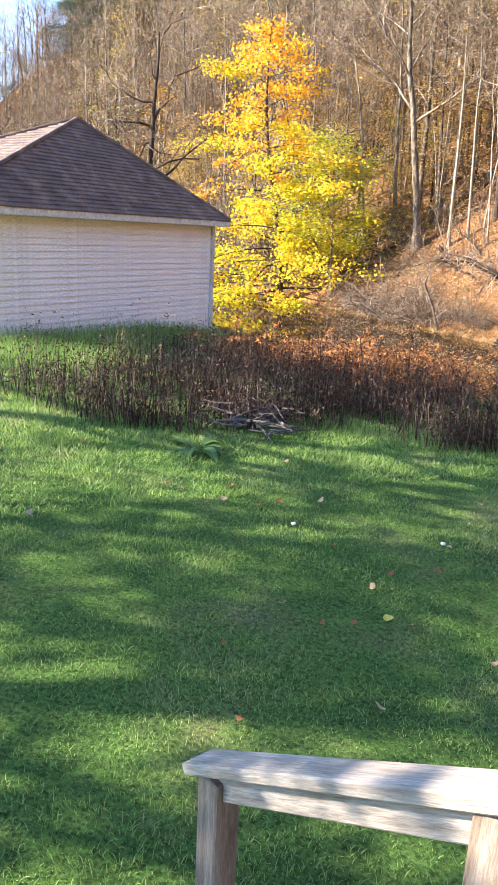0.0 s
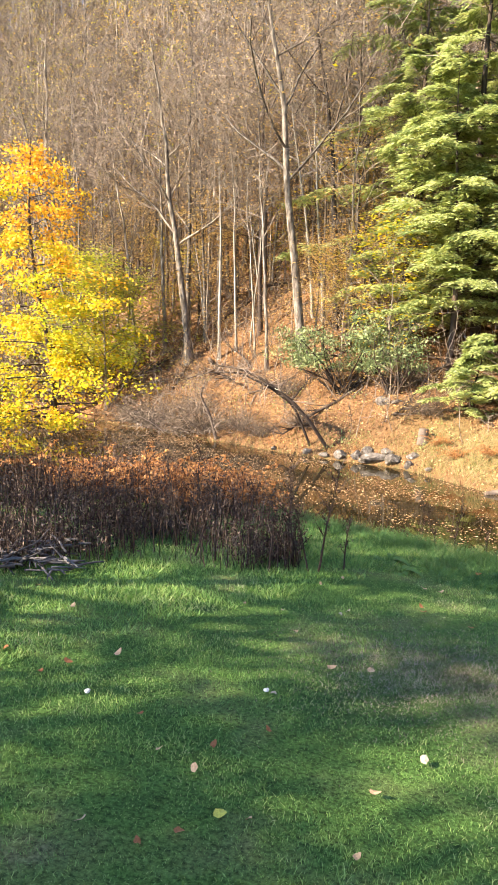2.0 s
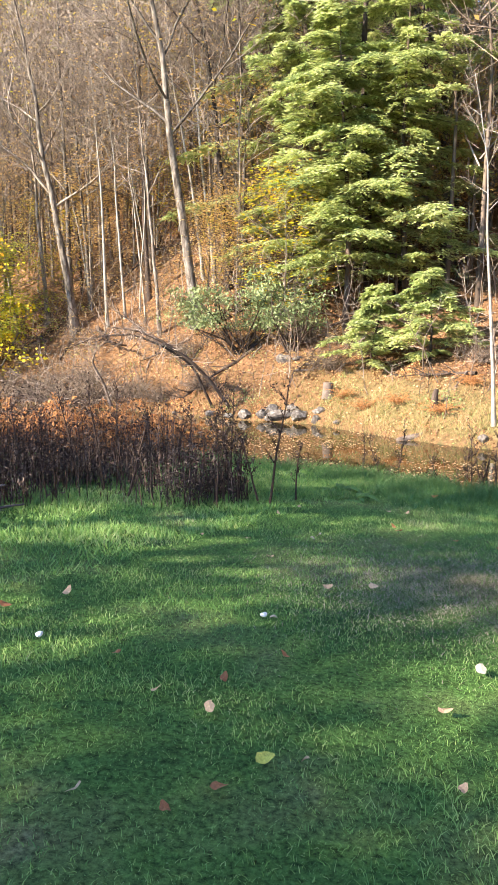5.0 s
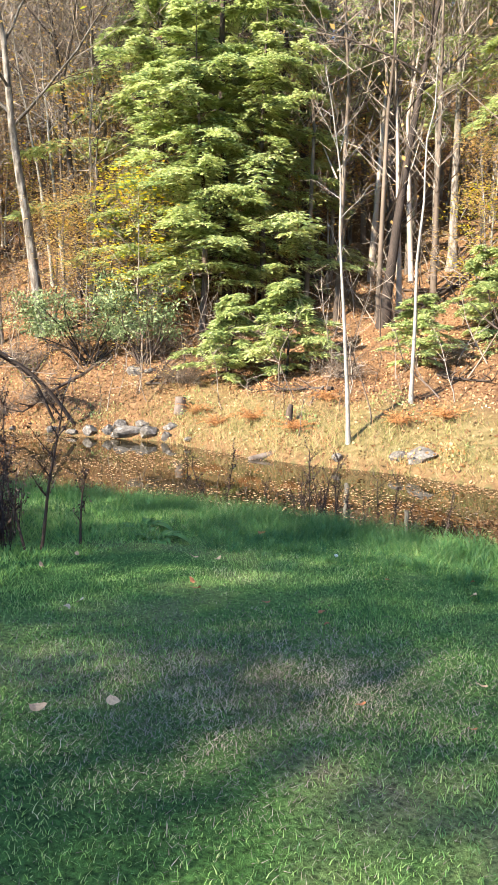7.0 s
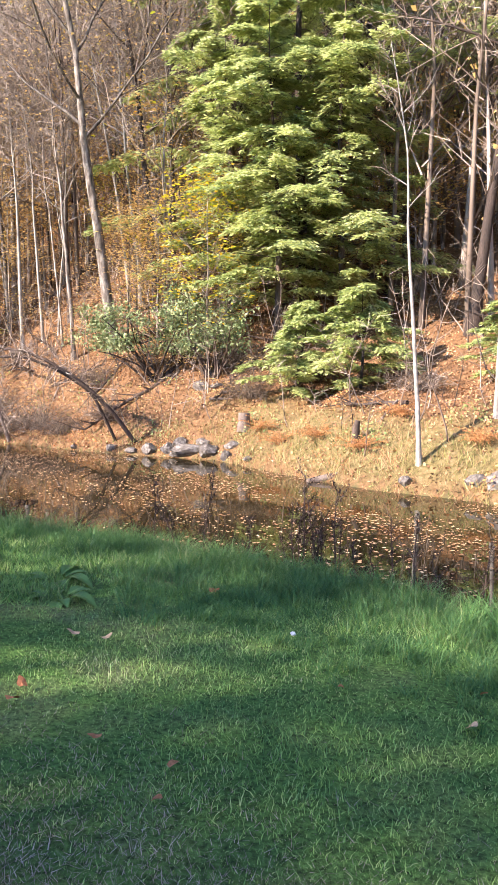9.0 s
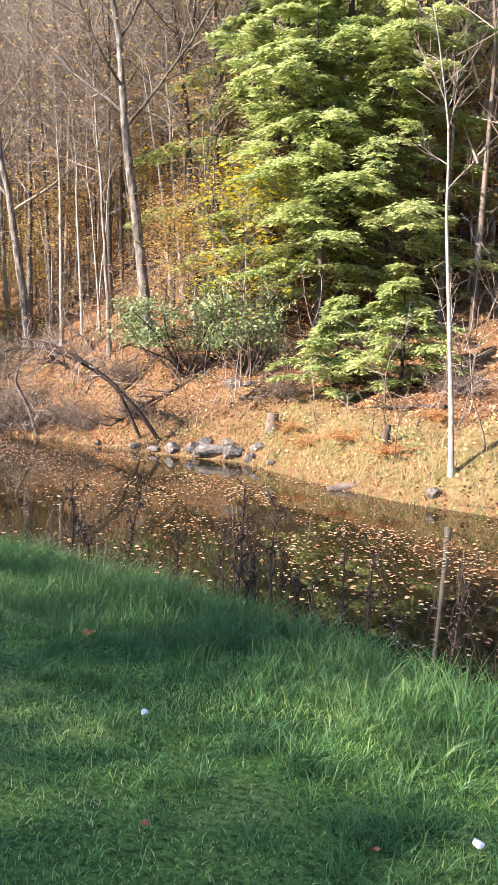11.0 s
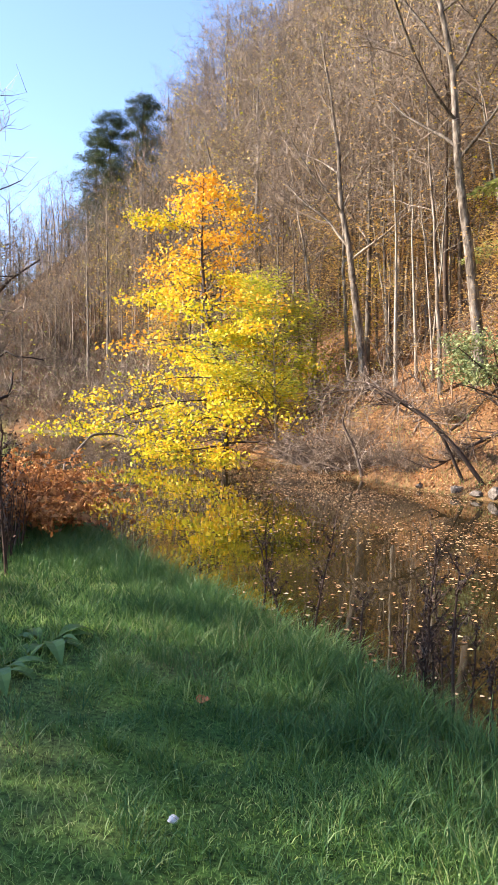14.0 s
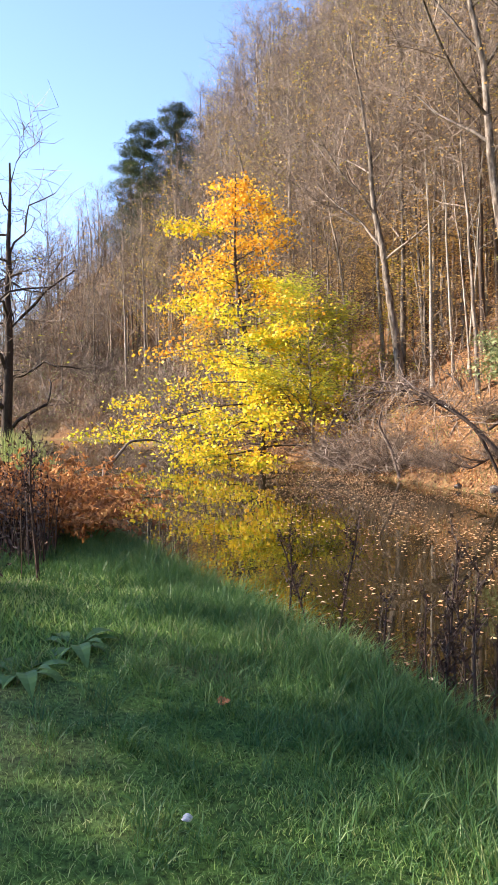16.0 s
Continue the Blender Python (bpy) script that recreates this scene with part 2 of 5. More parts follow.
def terrain(px, py):
    """Height of the ground, and the distances into the far and the near bank."""
    px, py = np.asarray(px, float), np.asarray(py, float)
    far, near = shore_distance(FAR_SHORE, px, py), -shore_distance(NEAR_SHORE, px, py)
    bumps = 0.5 * np.sin(px * 0.9 + 1.3 * np.sin(py * 0.37)) * np.cos(py * 0.8 + 0.5) + 0.5 * np.sin(px * 2.1 - py * 1.7)
    lawn = np.clip(-0.068 * np.maximum(px, -10) - 0.034 * py, -0.75, 0.6)
    lawn = lawn - 0.40 * smooth((4 - near) / 4) * smooth((-3 - px) / 3) * smooth((py - 12) / 4)
    lawn = lawn + 0.012 * bumps * np.clip(near, 0, 1)
    lawn = lawn + 16 * smooth((near - 45) / 120)
    bed = np.full(px.shape, -2.1)
    near_z = bed + (lawn - bed) * smooth((near + 1.5) / 1.6)
    steep = 0.42 + 0.40 * smooth((8 - px) / 13)
    rise = 0.14 * smooth(far / 0.3) + 0.24 * smooth(far / 1.3) + 0.22 * np.clip(far, 0, 1.0) + steep * np.clip(far - 1.0, 0, 14) + (0.60 + 0.38 * smooth((3 - px) / 14) + 0.35 * smooth((-12 - px) / 14)) * np.clip(far - 15, 0, None)
    crest = 5 + 64 * smooth((px + 98) / 50)
    rise = np.where(rise > 0.6 * crest, crest * (1 - 0.4 * np.exp(-(rise - 0.6 * crest) / (0.4 * crest))), rise)
    rise = rise + 0.10 * bumps * np.clip(far - 0.5, 0, 2) + 0.5 * np.sin(px * 0.21 + py * 0.13) * np.clip((far - 3) / 6, 0, 1)
    far_z = np.where(far > 0, WATER_Z - 0.05 + rise, WATER_Z - 0.05 + np.maximum(far * 0.6, -0.65))
    return np.where(near > -1.5, near_z, np.maximum(far_z, bed)), far, near


def ground_z(x, y):
    return float(terrain(np.array([x]), np.array([y]))[0][0])

# ---------------------------------------------------------------- mesh helpers
rng = np.random.default_rng(7)
MANY = ("branchwork", "limbwork", "crown", "lower_crown", "upper_crown", "seed_head", "foliage", "frond")


def mesh_from(name, verts, faces, mat, smooth_shade=False):
    """A mesh from arrays; faces are rows of one length (3 or 4)."""
    verts, faces = np.asarray(verts, np.float32), np.asarray(faces, np.int32)
    me = bpy.data.meshes.new(name)
    me.vertices.add(len(verts))
    me.vertices.foreach_set("co", verts.ravel())
    k = faces.shape[1]
    me.loops.add(faces.size)
    me.loops.foreach_set("vertex_index", faces.ravel())
    me.polygons.add(len(faces))
    me.polygons.foreach_set("loop_start", np.arange(0, faces.size, k, dtype=np.int32))
    me.polygons.foreach_set("loop_total", np.full(len(faces), k, np.int32))
    if smooth_shade:
        me.polygons.foreach_set("use_smooth", np.ones(len(faces), bool))
    me.update(calc_edges=True)
    if mat:
        me.materials.append(mat)
    return me


def child(name, me, parent, label=""):
    ob = new(name, me)
    ob.parent = parent
    if label:
        ob["label"] = label
    if name in MANY:
        ob["kind"] = "stuff"
    return ob


def part(name, bm, mat, parent, label=""):
    """Links a bmesh as one mesh object under a thing or a part."""
    me = bpy.data.meshes.new(name)
    bm.to_mesh(me)
    bm.free()
    me.materials.append(mat)
    return child(name, me, parent, label)


def box_bm(sx, sy, sz, at=(0, 0, 0), turn=None, bevel=0.0):
    bm = bmesh.new()
    m = Matrix.Translation(at) @ (turn or Matrix.Identity(4)) @ Matrix.Diagonal((sx, sy, sz, 1))
    bmesh.ops.create_cube(bm, size=1.0, matrix=m)
    if bevel:
        bmesh.ops.bevel(bm, geom=list(bm.edges), offset=bevel, segments=1, affect="EDGES")
    return bm


def empty(name, label, category, at=(0, 0, 0), group="", kind="", turn=0.0):
    ob = new(name)
    ob.matrix_world = pose(*at, 0, 0, turn)
    return tagged(ob, label, category, group, kind)


# ---------------------------------------------------------------- ground and water
def axis_steps(lo, a, b, hi, fine):
    mid = np.arange(a, b + fine / 2, fine)
    grow = fine * np.cumsum(1.13 ** np.arange(1, 60))
    left, right = a - grow[grow < a - lo], b + grow[grow < hi - b]
    return np.unique(np.r_[lo, left, mid, right, hi])


gx, gy = axis_steps(-900, -22, 16, 900, 0.32), axis_steps(-700, -3, 48, 1000, 0.32)
GX, GY = np.meshgrid(gx, gy)
GZ, GFAR, GNEAR = terrain(GX, GY)
nx, ny = len(gx), len(gy)
ids = np.arange(nx * ny).reshape(ny, nx)
quads = np.stack([ids[:-1, :-1], ids[:-1, 1:], ids[1:, 1:], ids[1:, :-1]], -1).reshape(-1, 4)
ground_mesh = mesh_from("ground", np.stack([GX, GY, GZ], -1).reshape(-1, 3), quads, MAT_GROUND, True)
litter_zone = smooth((GFAR + 0.25) / 0.3)
mud_zone = smooth((-GNEAR - 0.05) / 0.6) * (1 - litter_zone)
mud_zone = np.maximum(mud_zone, 0.6 * np.exp(-(((GX - 0.65) / 1.0) ** 2 + ((GY - 7.2) / 0.7) ** 2)) * (0.7 + 0.3 * np.sin(GX * 5) * np.sin(GY * 6)))
straw_zone = smooth((GX - 0.5) / 4) * smooth((GFAR - 0.1) / 0.5) * smooth((4.2 - GFAR) / 2.5) * 0.6
zone = np.stack([litter_zone, mud_zone, straw_zone, np.ones_like(GX)], -1).reshape(-1, 4)
ground_mesh.color_attributes.new("zone", "FLOAT_COLOR", "POINT").data.foreach_set("color", zone.astype(np.float32).ravel())
tagged(new("ground", ground_mesh), "green lawn and a wooded slope covered in orange fallen leaves", "ground", kind="structure")

wx, wy = np.meshgrid(np.linspace(-225, 40, 3), np.linspace(-45, 100, 3))
wv = np.stack([wx, wy, np.full_like(wx, WATER_Z)], -1).reshape(-1, 3)
wi = np.arange(9).reshape(3, 3)
wq = np.stack([wi[:-1, :-1], wi[:-1, 1:], wi[1:, 1:], wi[1:, :-1]], -1).reshape(-1, 4)
tagged(new("water", mesh_from("water", wv, wq, MAT_WATER)), "still dark brown pond water reflecting the autumn trees", "water", kind="structure")


# ---------------------------------------------------------------- blades and leaves as arrays
def blades(x, y, z, height, width, lean=0.5, joints=1):
    """Grass blades: bent strips of one or two segments ending in a point."""
    n = len(x)
    a, b = rng.uniform(0, 2 * np.pi, n), rng.uniform(0, 2 * np.pi, n)
    sx, sy = np.cos(a) * width / 2, np.sin(a) * width / 2
    bend = rng.uniform(0.1, 1.0, n) * lean * height
    ox, oy = np.cos(b) * bend, np.sin(b) * bend
    base = np.stack([x, y, z - 0.01], -1)
    side = np.stack([sx, sy, np.zeros(n)], -1)
    tip = base + np.stack([ox, oy, height], -1)
    if joints == 1:
        v = np.stack([base - side, base + side, tip], 1).reshape(-1, 3)
        return v, np.arange(3 * n).reshape(n, 3)
    mid = base + np.stack([ox * 0.35, oy * 0.35, height * 0.62], -1)
    v = np.stack([base - side, base + side, mid + side * 0.75, mid - side * 0.75, tip], 1).reshape(-1, 3)
    k = np.arange(n)[:, None] * 5
    f = np.concatenate([k + [0, 1, 2], k + [0, 2, 3], k + [3, 2, 4]])
    return v, f


def leaf_quads(c, size, flat=0.5, aspect=0.7):
    """Small leaves round given centres: diamond quads, folded a little; flat 1 lies level, 0 turns any way."""
    n = len(c)
    nrm = rng.normal(size=(n, 3))
    nrm /= np.linalg.norm(nrm, axis=1, keepdims=True)
    nrm = nrm * (1 - flat) + np.array([0, 0, 1.0]) * flat
    nrm /= np.linalg.norm(nrm, axis=1, keepdims=True) + 1e-9
    ref = rng.normal(size=(n, 3))
    u = np.cross(nrm, ref)
    u /= np.linalg.norm(u, axis=1, keepdims=True) + 1e-9
    w = np.cross(nrm, u)
    s = (size if np.ndim(size) else np.full(n, size))[:, None] * rng.uniform(0.6, 1.25, (n, 1))
    v = np.stack([c - u * s * 0.5, c + w * s * aspect * 0.5 + nrm * s * 0.12, c + u * s * 0.5, c - w * s * aspect * 0.5 + nrm * s * 0.12], 1).reshape(-1, 3)
    k = np.arange(n)[:, None] * 4
    return v, k + [0, 1, 2, 3]


def stuff(name, v, f, mat, label, category):
    return tagged(new(name, mesh_from(name, v, f, mat)), label, category, kind="stuff")

# ---------------------------------------------------------------- trees
class Wood:
    """Collects tapered tubes into one mesh."""

    def __init__(self):
        self.v, self.f, self.n = [], [], 0

    def tube(self, pts, radii, sides):
        pts = np.asarray(pts, float)
        d = np.gradient(pts, axis=0)
        d /= np.linalg.norm(d, axis=1, keepdims=True) + 1e-9
        ref = np.where(np.abs(d[:, 2:3]) > 0.9, np.array([[1.0, 0, 0]]), np.array([[0, 0, 1.0]]))
        u = np.cross(d, ref)
        u /= np.linalg.norm(u, axis=1, keepdims=True) + 1e-9
        w = np.cross(d, u)
        a = np.arange(sides) * 2 * np.pi / sides
        ring = u[:, None] * np.cos(a)[:, None] + w[:, None] * np.sin(a)[:, None]
        self.v.append((pts[:, None] + ring * np.asarray(radii, float)[:, None, None]).reshape(-1, 3))
        m = len(pts)
        i = np.arange(m - 1)[:, None] * sides + self.n
        j = np.arange(sides)
        q = np.stack([i + j, i + (j + 1) % sides, i + sides + (j + 1) % sides, i + sides + j], -1).reshape(-1, 4)
        self.f.append(q)
        self.n += m * sides

    def strip(self, r, pts, radii):
        """A thin twig as a narrow ribbon."""
        side = np.cross(pts[-1] - pts[0], r.normal(size=3))
        side /= np.linalg.norm(side) + 1e-9
        off = side * np.asarray(radii)[:, None]
        self.v.append(np.stack([pts - off, pts + off], 1).reshape(-1, 3))
        m = len(pts)
        k = np.arange(m - 1)[:, None] * 2 + self.n
        self.f.append(k + [0, 1, 3, 2])
        self.n += 2 * m

    def slivers(self, r, starts, count, length, thick=0.007, lift=0.7):
        """Fine twigs as long thin folded blades, springing upward and outward from points."""
        p = starts[r.integers(0, len(starts), count)]
        way = r.normal(size=(count, 3)) * np.array([1, 1, 0.6]) + np.array([0, 0, lift])
        way /= np.linalg.norm(way, axis=1, keepdims=True)
        tip = p + way * (length * r.uniform(0.5, 1.3, (count, 1)))
        side = np.cross(way, r.normal(size=(count, 3)))
        side *= thick / (np.linalg.norm(side, axis=1, keepdims=True) + 1e-9)
        self.v.append(np.stack([p - side, p + side, tip + side * 0.4, tip - side * 0.4], 1).reshape(-1, 3))
        self.f.append(np.arange(count)[:, None] * 4 + [0, 1, 2, 3] + self.n)
        self.n += 4 * count

    def mesh(self, name, mat):
        return mesh_from(name, np.concatenate(self.v), np.concatenate(self.f), mat, True)


def wander(r, start, way, length, steps, crook, rise=0.0):
    """A crooked line from start."""
    way = np.asarray(way, float) / np.linalg.norm(way)
    pts = [np.asarray(start, float)]
    for _ in range(steps):
        way = way + r.normal(size=3) * crook + np.array([0, 0, rise])
        way /= np.linalg.norm(way)
        pts.append(pts[-1] + way * length / steps)
    return np.array(pts)


def off_way(r, way, angle):
    side = np.cross(way, r.normal(size=3))
    side /= np.linalg.norm(side) + 1e-9
    return way * math.cos(angle) + side * math.sin(angle)


def branching(r, trunk, twigs, start, way, length, radius, level, levels, crook, tips, droop=0.03):
    steps = (6, 6, 4, 2)[min(level, 3)]
    pts = wander(r, start, way, length, steps, crook, droop)
    rad = np.linspace(radius, radius * (0.35 if level < levels else 0.25), steps + 1)
    if level >= 3:
        twigs.strip(r, pts, rad)
    else:
        (trunk if level <= 1 else twigs).tube(pts, rad, 6 if level == 0 else 4 if level == 1 else 3)
    if level >= levels:
        tips.append(pts)
        return
    kids = (6, 7, 6, 3)[min(level, 3)]
    for k in range(kids):
        at = 0.25 + 0.72 * (k + r.uniform(0, 0.8)) / kids
        i = min(int(at * steps), steps - 1)
        p = pts[i] + (pts[i + 1] - pts[i]) * (at * steps - i)
        w = off_way(r, (pts[i + 1] - pts[i]) / np.linalg.norm(pts[i + 1] - pts[i]), r.uniform(0.45, 0.95))
        branching(r, trunk, twigs, p, w, length * r.uniform(0.42, 0.68), max(rad[i] * 0.5, 0.009), level + 1, levels, crook * 1.15, tips, droop)
    tips.append(pts[-2:])


def forest_tree(seed, height, radius, first, lean=(0, 0), levels=3, limbs=11, bark=BARK_GREY, crook=0.05, leaves=0, leaf_mat=None, leaf_size=0.16, spread=0.37, top_leaves=0.0, fine=1100):
    """A tall woodland tree: bare trunk, then ascending limbs with fine twigs and a few or no leaves. Returns trunk, twig and leaf meshes."""
    r = np.random.default_rng(seed)
    trunk, limbs_wood, twigs, tips = Wood(), Wood(), Wood(), []
    n = 12
    k = np.linspace(0, 1, n + 1)
    bend = np.cumsum(r.normal(size=(n + 1, 2)) * 0.10, 0) * height / 16
    pts = np.stack([lean[0] * k**1.2 + bend[:, 0] * k, lean[1] * k**1.2 + bend[:, 1] * k, height * k - 0.25 * (1 - k)], -1)
    rad = radius * (1 - 0.86 * k**0.9)
    rad[0] *= 1.45
    trunk.tube(pts, rad, 9)
    for j in range(limbs):
        at = first + (0.97 - first) * (j + r.uniform(0, 0.9)) / limbs
        i = min(int(at * n), n - 1)
        p = pts[i] + (pts[i + 1] - pts[i]) * (at * n - i)
        a = j * 2.4 + r.uniform(-0.6, 0.6)
        up = r.uniform(0.5, 1.3)
        w = np.array([math.cos(a), math.sin(a), up])
        branching(r, limbs_wood, twigs, p, w / np.linalg.norm(w), height * spread * (1.15 - 0.75 * at) * r.uniform(0.7, 1.2), max(rad[i] * 0.5, 0.012), 1, levels, crook * 2.2, tips)
    twigs.slivers(r, np.concatenate(tips), fine, 0.9)
    made = [trunk.mesh("trunk", bark), twigs.mesh("branchwork", TWIG), None, limbs_wood.mesh("limbwork", bark)]
    if leaves:
        ends = np.concatenate([t for t in tips])
        ends = ends[ends[:, 2] > height * top_leaves]
        c = ends[r.integers(0, len(ends), leaves)] + r.normal(size=(leaves, 3)) * np.array([0.35, 0.35, 0.16])
        v, f = leaf_quads(c, leaf_size, 0.75)
        made[2] = mesh_from("leaves", v, f, leaf_mat)
    return made


def stand(name, made, label, category, at, turn=0.0, size=1.0, group="", z=None):
    x, y = at
    ob = empty(name, label, category, (x, y, ground_z(x, y) if z is None else z), group, turn=turn)
    ob.scale = (size, size, size)
    for nm, me in zip(("trunk", "branchwork", "crown", "limbwork"), made):
        if me:
            child(nm, me, ob)
    return ob


BARE = "tall bare woodland tree with grey bark on the leaf-covered slope"
bare_kinds = [forest_tree(s, h, rad, fst, levels=3, limbs=lm, leaves=lv, leaf_mat=LEAF_TAN, leaf_size=0.15)
              for s, h, rad, fst, lm, lv in ((1, 17, 0.17, 0.34, 12, 60), (2, 15, 0.13, 0.30, 11, 260), (3, 18, 0.20, 0.36, 13, 0), (4, 13, 0.10, 0.25, 12, 520), (5, 16, 0.15, 0.28, 12, 150), (6, 14, 0.09, 0.22, 12, 60))]
beech_kinds = [forest_tree(s, h, rad, 0.12, levels=2, limbs=15, crook=0.03, leaves=lv, leaf_mat=mt, leaf_size=0.17, spread=0.42, fine=150)
               for s, h, rad, lv, mt in ((11, 7.5, 0.06, 1300, LEAF_TAN), (12, 6.0, 0.05, 1100, LEAF_YELLOW), (13, 9.0, 0.08, 1500, LEAF_TAN))]

# trees that stand out on the slope: place, height, radius, first limb, lean at the top, bark, leaves
for seed, x, y, h, rad, fst, lean, bark, lv, mt, label in (
    (21, -9.2, 42.2, 17.5, 0.24, 0.33, (-2.4, -0.8), BARK_GREY, 0, None, "stout leaning bare tree with grey bark above the bank"),
    (22, -2.5, 36.6, 20.0, 0.25, 0.38, (-2.9, -0.6), BARK_GREY, 260, LEAF_TAN, "tall leaning tree with pale flaking bark and few leaves"),
    (23, -7.3, 41.0, 13.5, 0.10, 0.55, (-0.4, -0.1), BARK_PALE, 120, LEAF_TAN, "slender straight tree with pale bark"),
    (24, -6.4, 41.2, 13.0, 0.08, 0.5, (-0.8, -0.2), BARK_PALE, 160, LEAF_TAN, "slender straight tree with pale bark"),
    (25, -5.2, 41.8, 18.0, 0.15, 0.5, (-0.9, -0.2), BARK_DARK, 200, LEAF_TAN, "straight dark-barked tree with sparse tan leaves"),
    (26, -0.9, 39.6, 17.0, 0.19, 0.42, (-1.9, -0.2), BARK_DARK, 150, LEAF_TAN, "dark double-trunked tree leaning over the slope"),
    (27, -0.2, 39.4, 16.0, 0.16, 0.45, (-0.3, 0.0), BARK_DARK, 150, LEAF_TAN, "dark-barked tree with sparse tan leaves"),
    (28, -1.7, 40.6, 14.0, 0.11, 0.5, (-1.6, 0.1), BARK_PALE, 200, LEAF_TAN, "slender pale tree leaning to the pond"),
    (29, -2.3, 41.2, 14.0, 0.10, 0.5, (-1.9, 0.1), BARK_PALE, 200, LEAF_TAN, "slender pale tree leaning to the pond"),
    (30, 10.2, 30.2, 16.0, 0.22, 0.5, (2.6, -0.3), BARK_DARK, 0, None, "thick dark tree trunk leaning upslope"),
    (31, 8.4, 38.2, 17.0, 0.24, 0.36, (-0.8, 0.2), BARK_DARK, 0, None, "dark straight trunk with bare branches among the hemlocks"),
    (32, 9.6, 38.8, 17.0, 0.28, 0.36, (-0.7, 0.2), BARK_DARK, 0, None, "dark thick trunk with bare branches among the hemlocks"),
    (33, 13.9, 33.9, 14.0, 0.17, 0.5, (-0.2, 0.2), BARK_GREY, 0, None, "grey straight trunk on the leaf-covered slope"),
    (34, 14.5, 33.5, 14.0, 0.22, 0.5, (-0.4, 0.2), BARK_GREY, 0, None, "grey straight trunk on the leaf-covered slope"),
    (35, -11.4, 45.4, 15.0, 0.14, 0.4, (-0.9, -0.2), BARK_GREY, 60, LEAF_TAN, BARE),
    (36, -8.6, 43.8, 15.5, 0.12, 0.4, (-0.9, -0.2), BARK_GREY, 60, LEAF_TAN, BARE),
    (37, -4.3, 37.4, 14.0, 0.10, 0.45, (-0.7, -0.1), BARK_GREY, 220, LEAF_TAN, "thin woodland tree with sparse tan leaves"),
    (38, -13.2, 45.6, 15.0, 0.13, 0.3, (-2.0, -0.6), BARK_GREY, 0, None, "crooked bare tree with grey bark above the pond"),
    (39, -14.4, 46.2, 13.0, 0.09, 0.3, (-1.0, -0.4), BARK_GREY, 0, None, BARE),
    (40, -17.6, 47.5, 17.0, 0.17, 0.35, (-3.2, -1.6), BARK_GREY, 0, None, "bare leaning tree rising above the yellow maple"),
):
    stand("woodland_tree", forest_tree(seed, h, rad, fst, lean, bark=bark, leaves=lv, leaf_mat=mt), label, "tree", (x, y))

# two pale saplings on the far bank
for seed, x, y, h, rad, fst, lean in ((51, 6.15, 21.9, 9.2, 0.062, 0.62, (-0.5, 0.1)), (52, 8.3, 23.0, 9.5, 0.062, 0.66, (0.35, 0.1))):
    stand("sapling", forest_tree(seed, h, rad, fst, lean, levels=2, limbs=8, bark=BARK_PALE, spread=0.2, fine=40),
          "slim pale-barked sapling standing on the far bank", "tree", (x, y), group="pale saplings on the bank")

# the wood on the slope
r = np.random.default_rng(5)
taken = [(-2.5, 36.6), (10.2, 30.2)]
count = 0
while count < 330:
    u = r.uniform(0, 1)
    x, y = r.uniform(-125, 32), r.uniform(22, 135)
    z, far, near = (float(v[0]) for v in terrain([x], [y]))
    if far < 4 or far > 70 or any((x - a) ** 2 + (y - b) ** 2 < 3.2 for a, b in taken):
        continue
    if u > math.exp(-math.hypot(x, y - 30) / 55) + 0.22 or (x > 1 and x < 17 and y < 39):
        continue
    taken.append((x, y))
    made = bare_kinds[count % 6]
    stand("woodland_tree", made, BARE, "tree", (x, y), r.uniform(0, 360), r.uniform(0.95, 1.35) if x > -58 else r.uniform(0.7, 0.95), "bare trees on the slope", z)
    count += 1
# slender crowded stems lower on the slope
slender_kinds = [forest_tree(s, h, rad, fst, (lx, 0.2), levels=2, limbs=9, bark=bk, crook=0.07, leaves=lv, leaf_mat=LEAF_TAN, leaf_size=0.16, spread=0.26, fine=420)
                 for s, h, rad, fst, lx, bk, lv in ((121, 13, 0.055, 0.40, 0.8, BARK_PALE, 0), (122, 15, 0.075, 0.45, -0.9, BARK_GREY, 90), (123, 11, 0.045, 0.35, 0.3, BARK_DARK, 160), (124, 16, 0.085, 0.5, -0.4, BARK_DARK, 0), (125, 12, 0.05, 0.38, -1.4, BARK_PALE, 60))]
count = 0
while count < 150:
    x, y = r.uniform(-32, 17), r.uniform(26, 72)
    z, far, near = (float(v[0]) for v in terrain([x], [y]))
    if far < (4.5 if x < 0 else 12) or far > 34 or any((x - a) ** 2 + (y - b) ** 2 < 0.8 for a, b in taken) or (-1 < x < 16 and y < 40):
        continue
    taken.append((x, y))
    stand("slender_tree", slender_kinds[count % 5], "slender crooked woodland tree on the leaf-covered slope", "tree", (x, y), r.uniform(-50, 50), r.uniform(0.7, 1.2), "slender trees on the slope", z)
    count += 1
count = 0
while count < 170:
    x, y = r.uniform(-45, 24), r.uniform(26, 75)
    z, far, near = (float(v[0]) for v in terrain([x], [y]))
    if far < 5 or far > 40 or r.uniform() > math.exp(-math.hypot(x + 3, y - 38) / 25) + 0.1 or (2 < x < 12 and y < 36):
        continue
    stand("beech_sapling", beech_kinds[count % 3], "young beech with layers of tan and yellow leaves", "tree", (x, y), r.uniform(0, 360), r.uniform(0.6, 1.1), "young beeches on the slope", z)
    count += 1


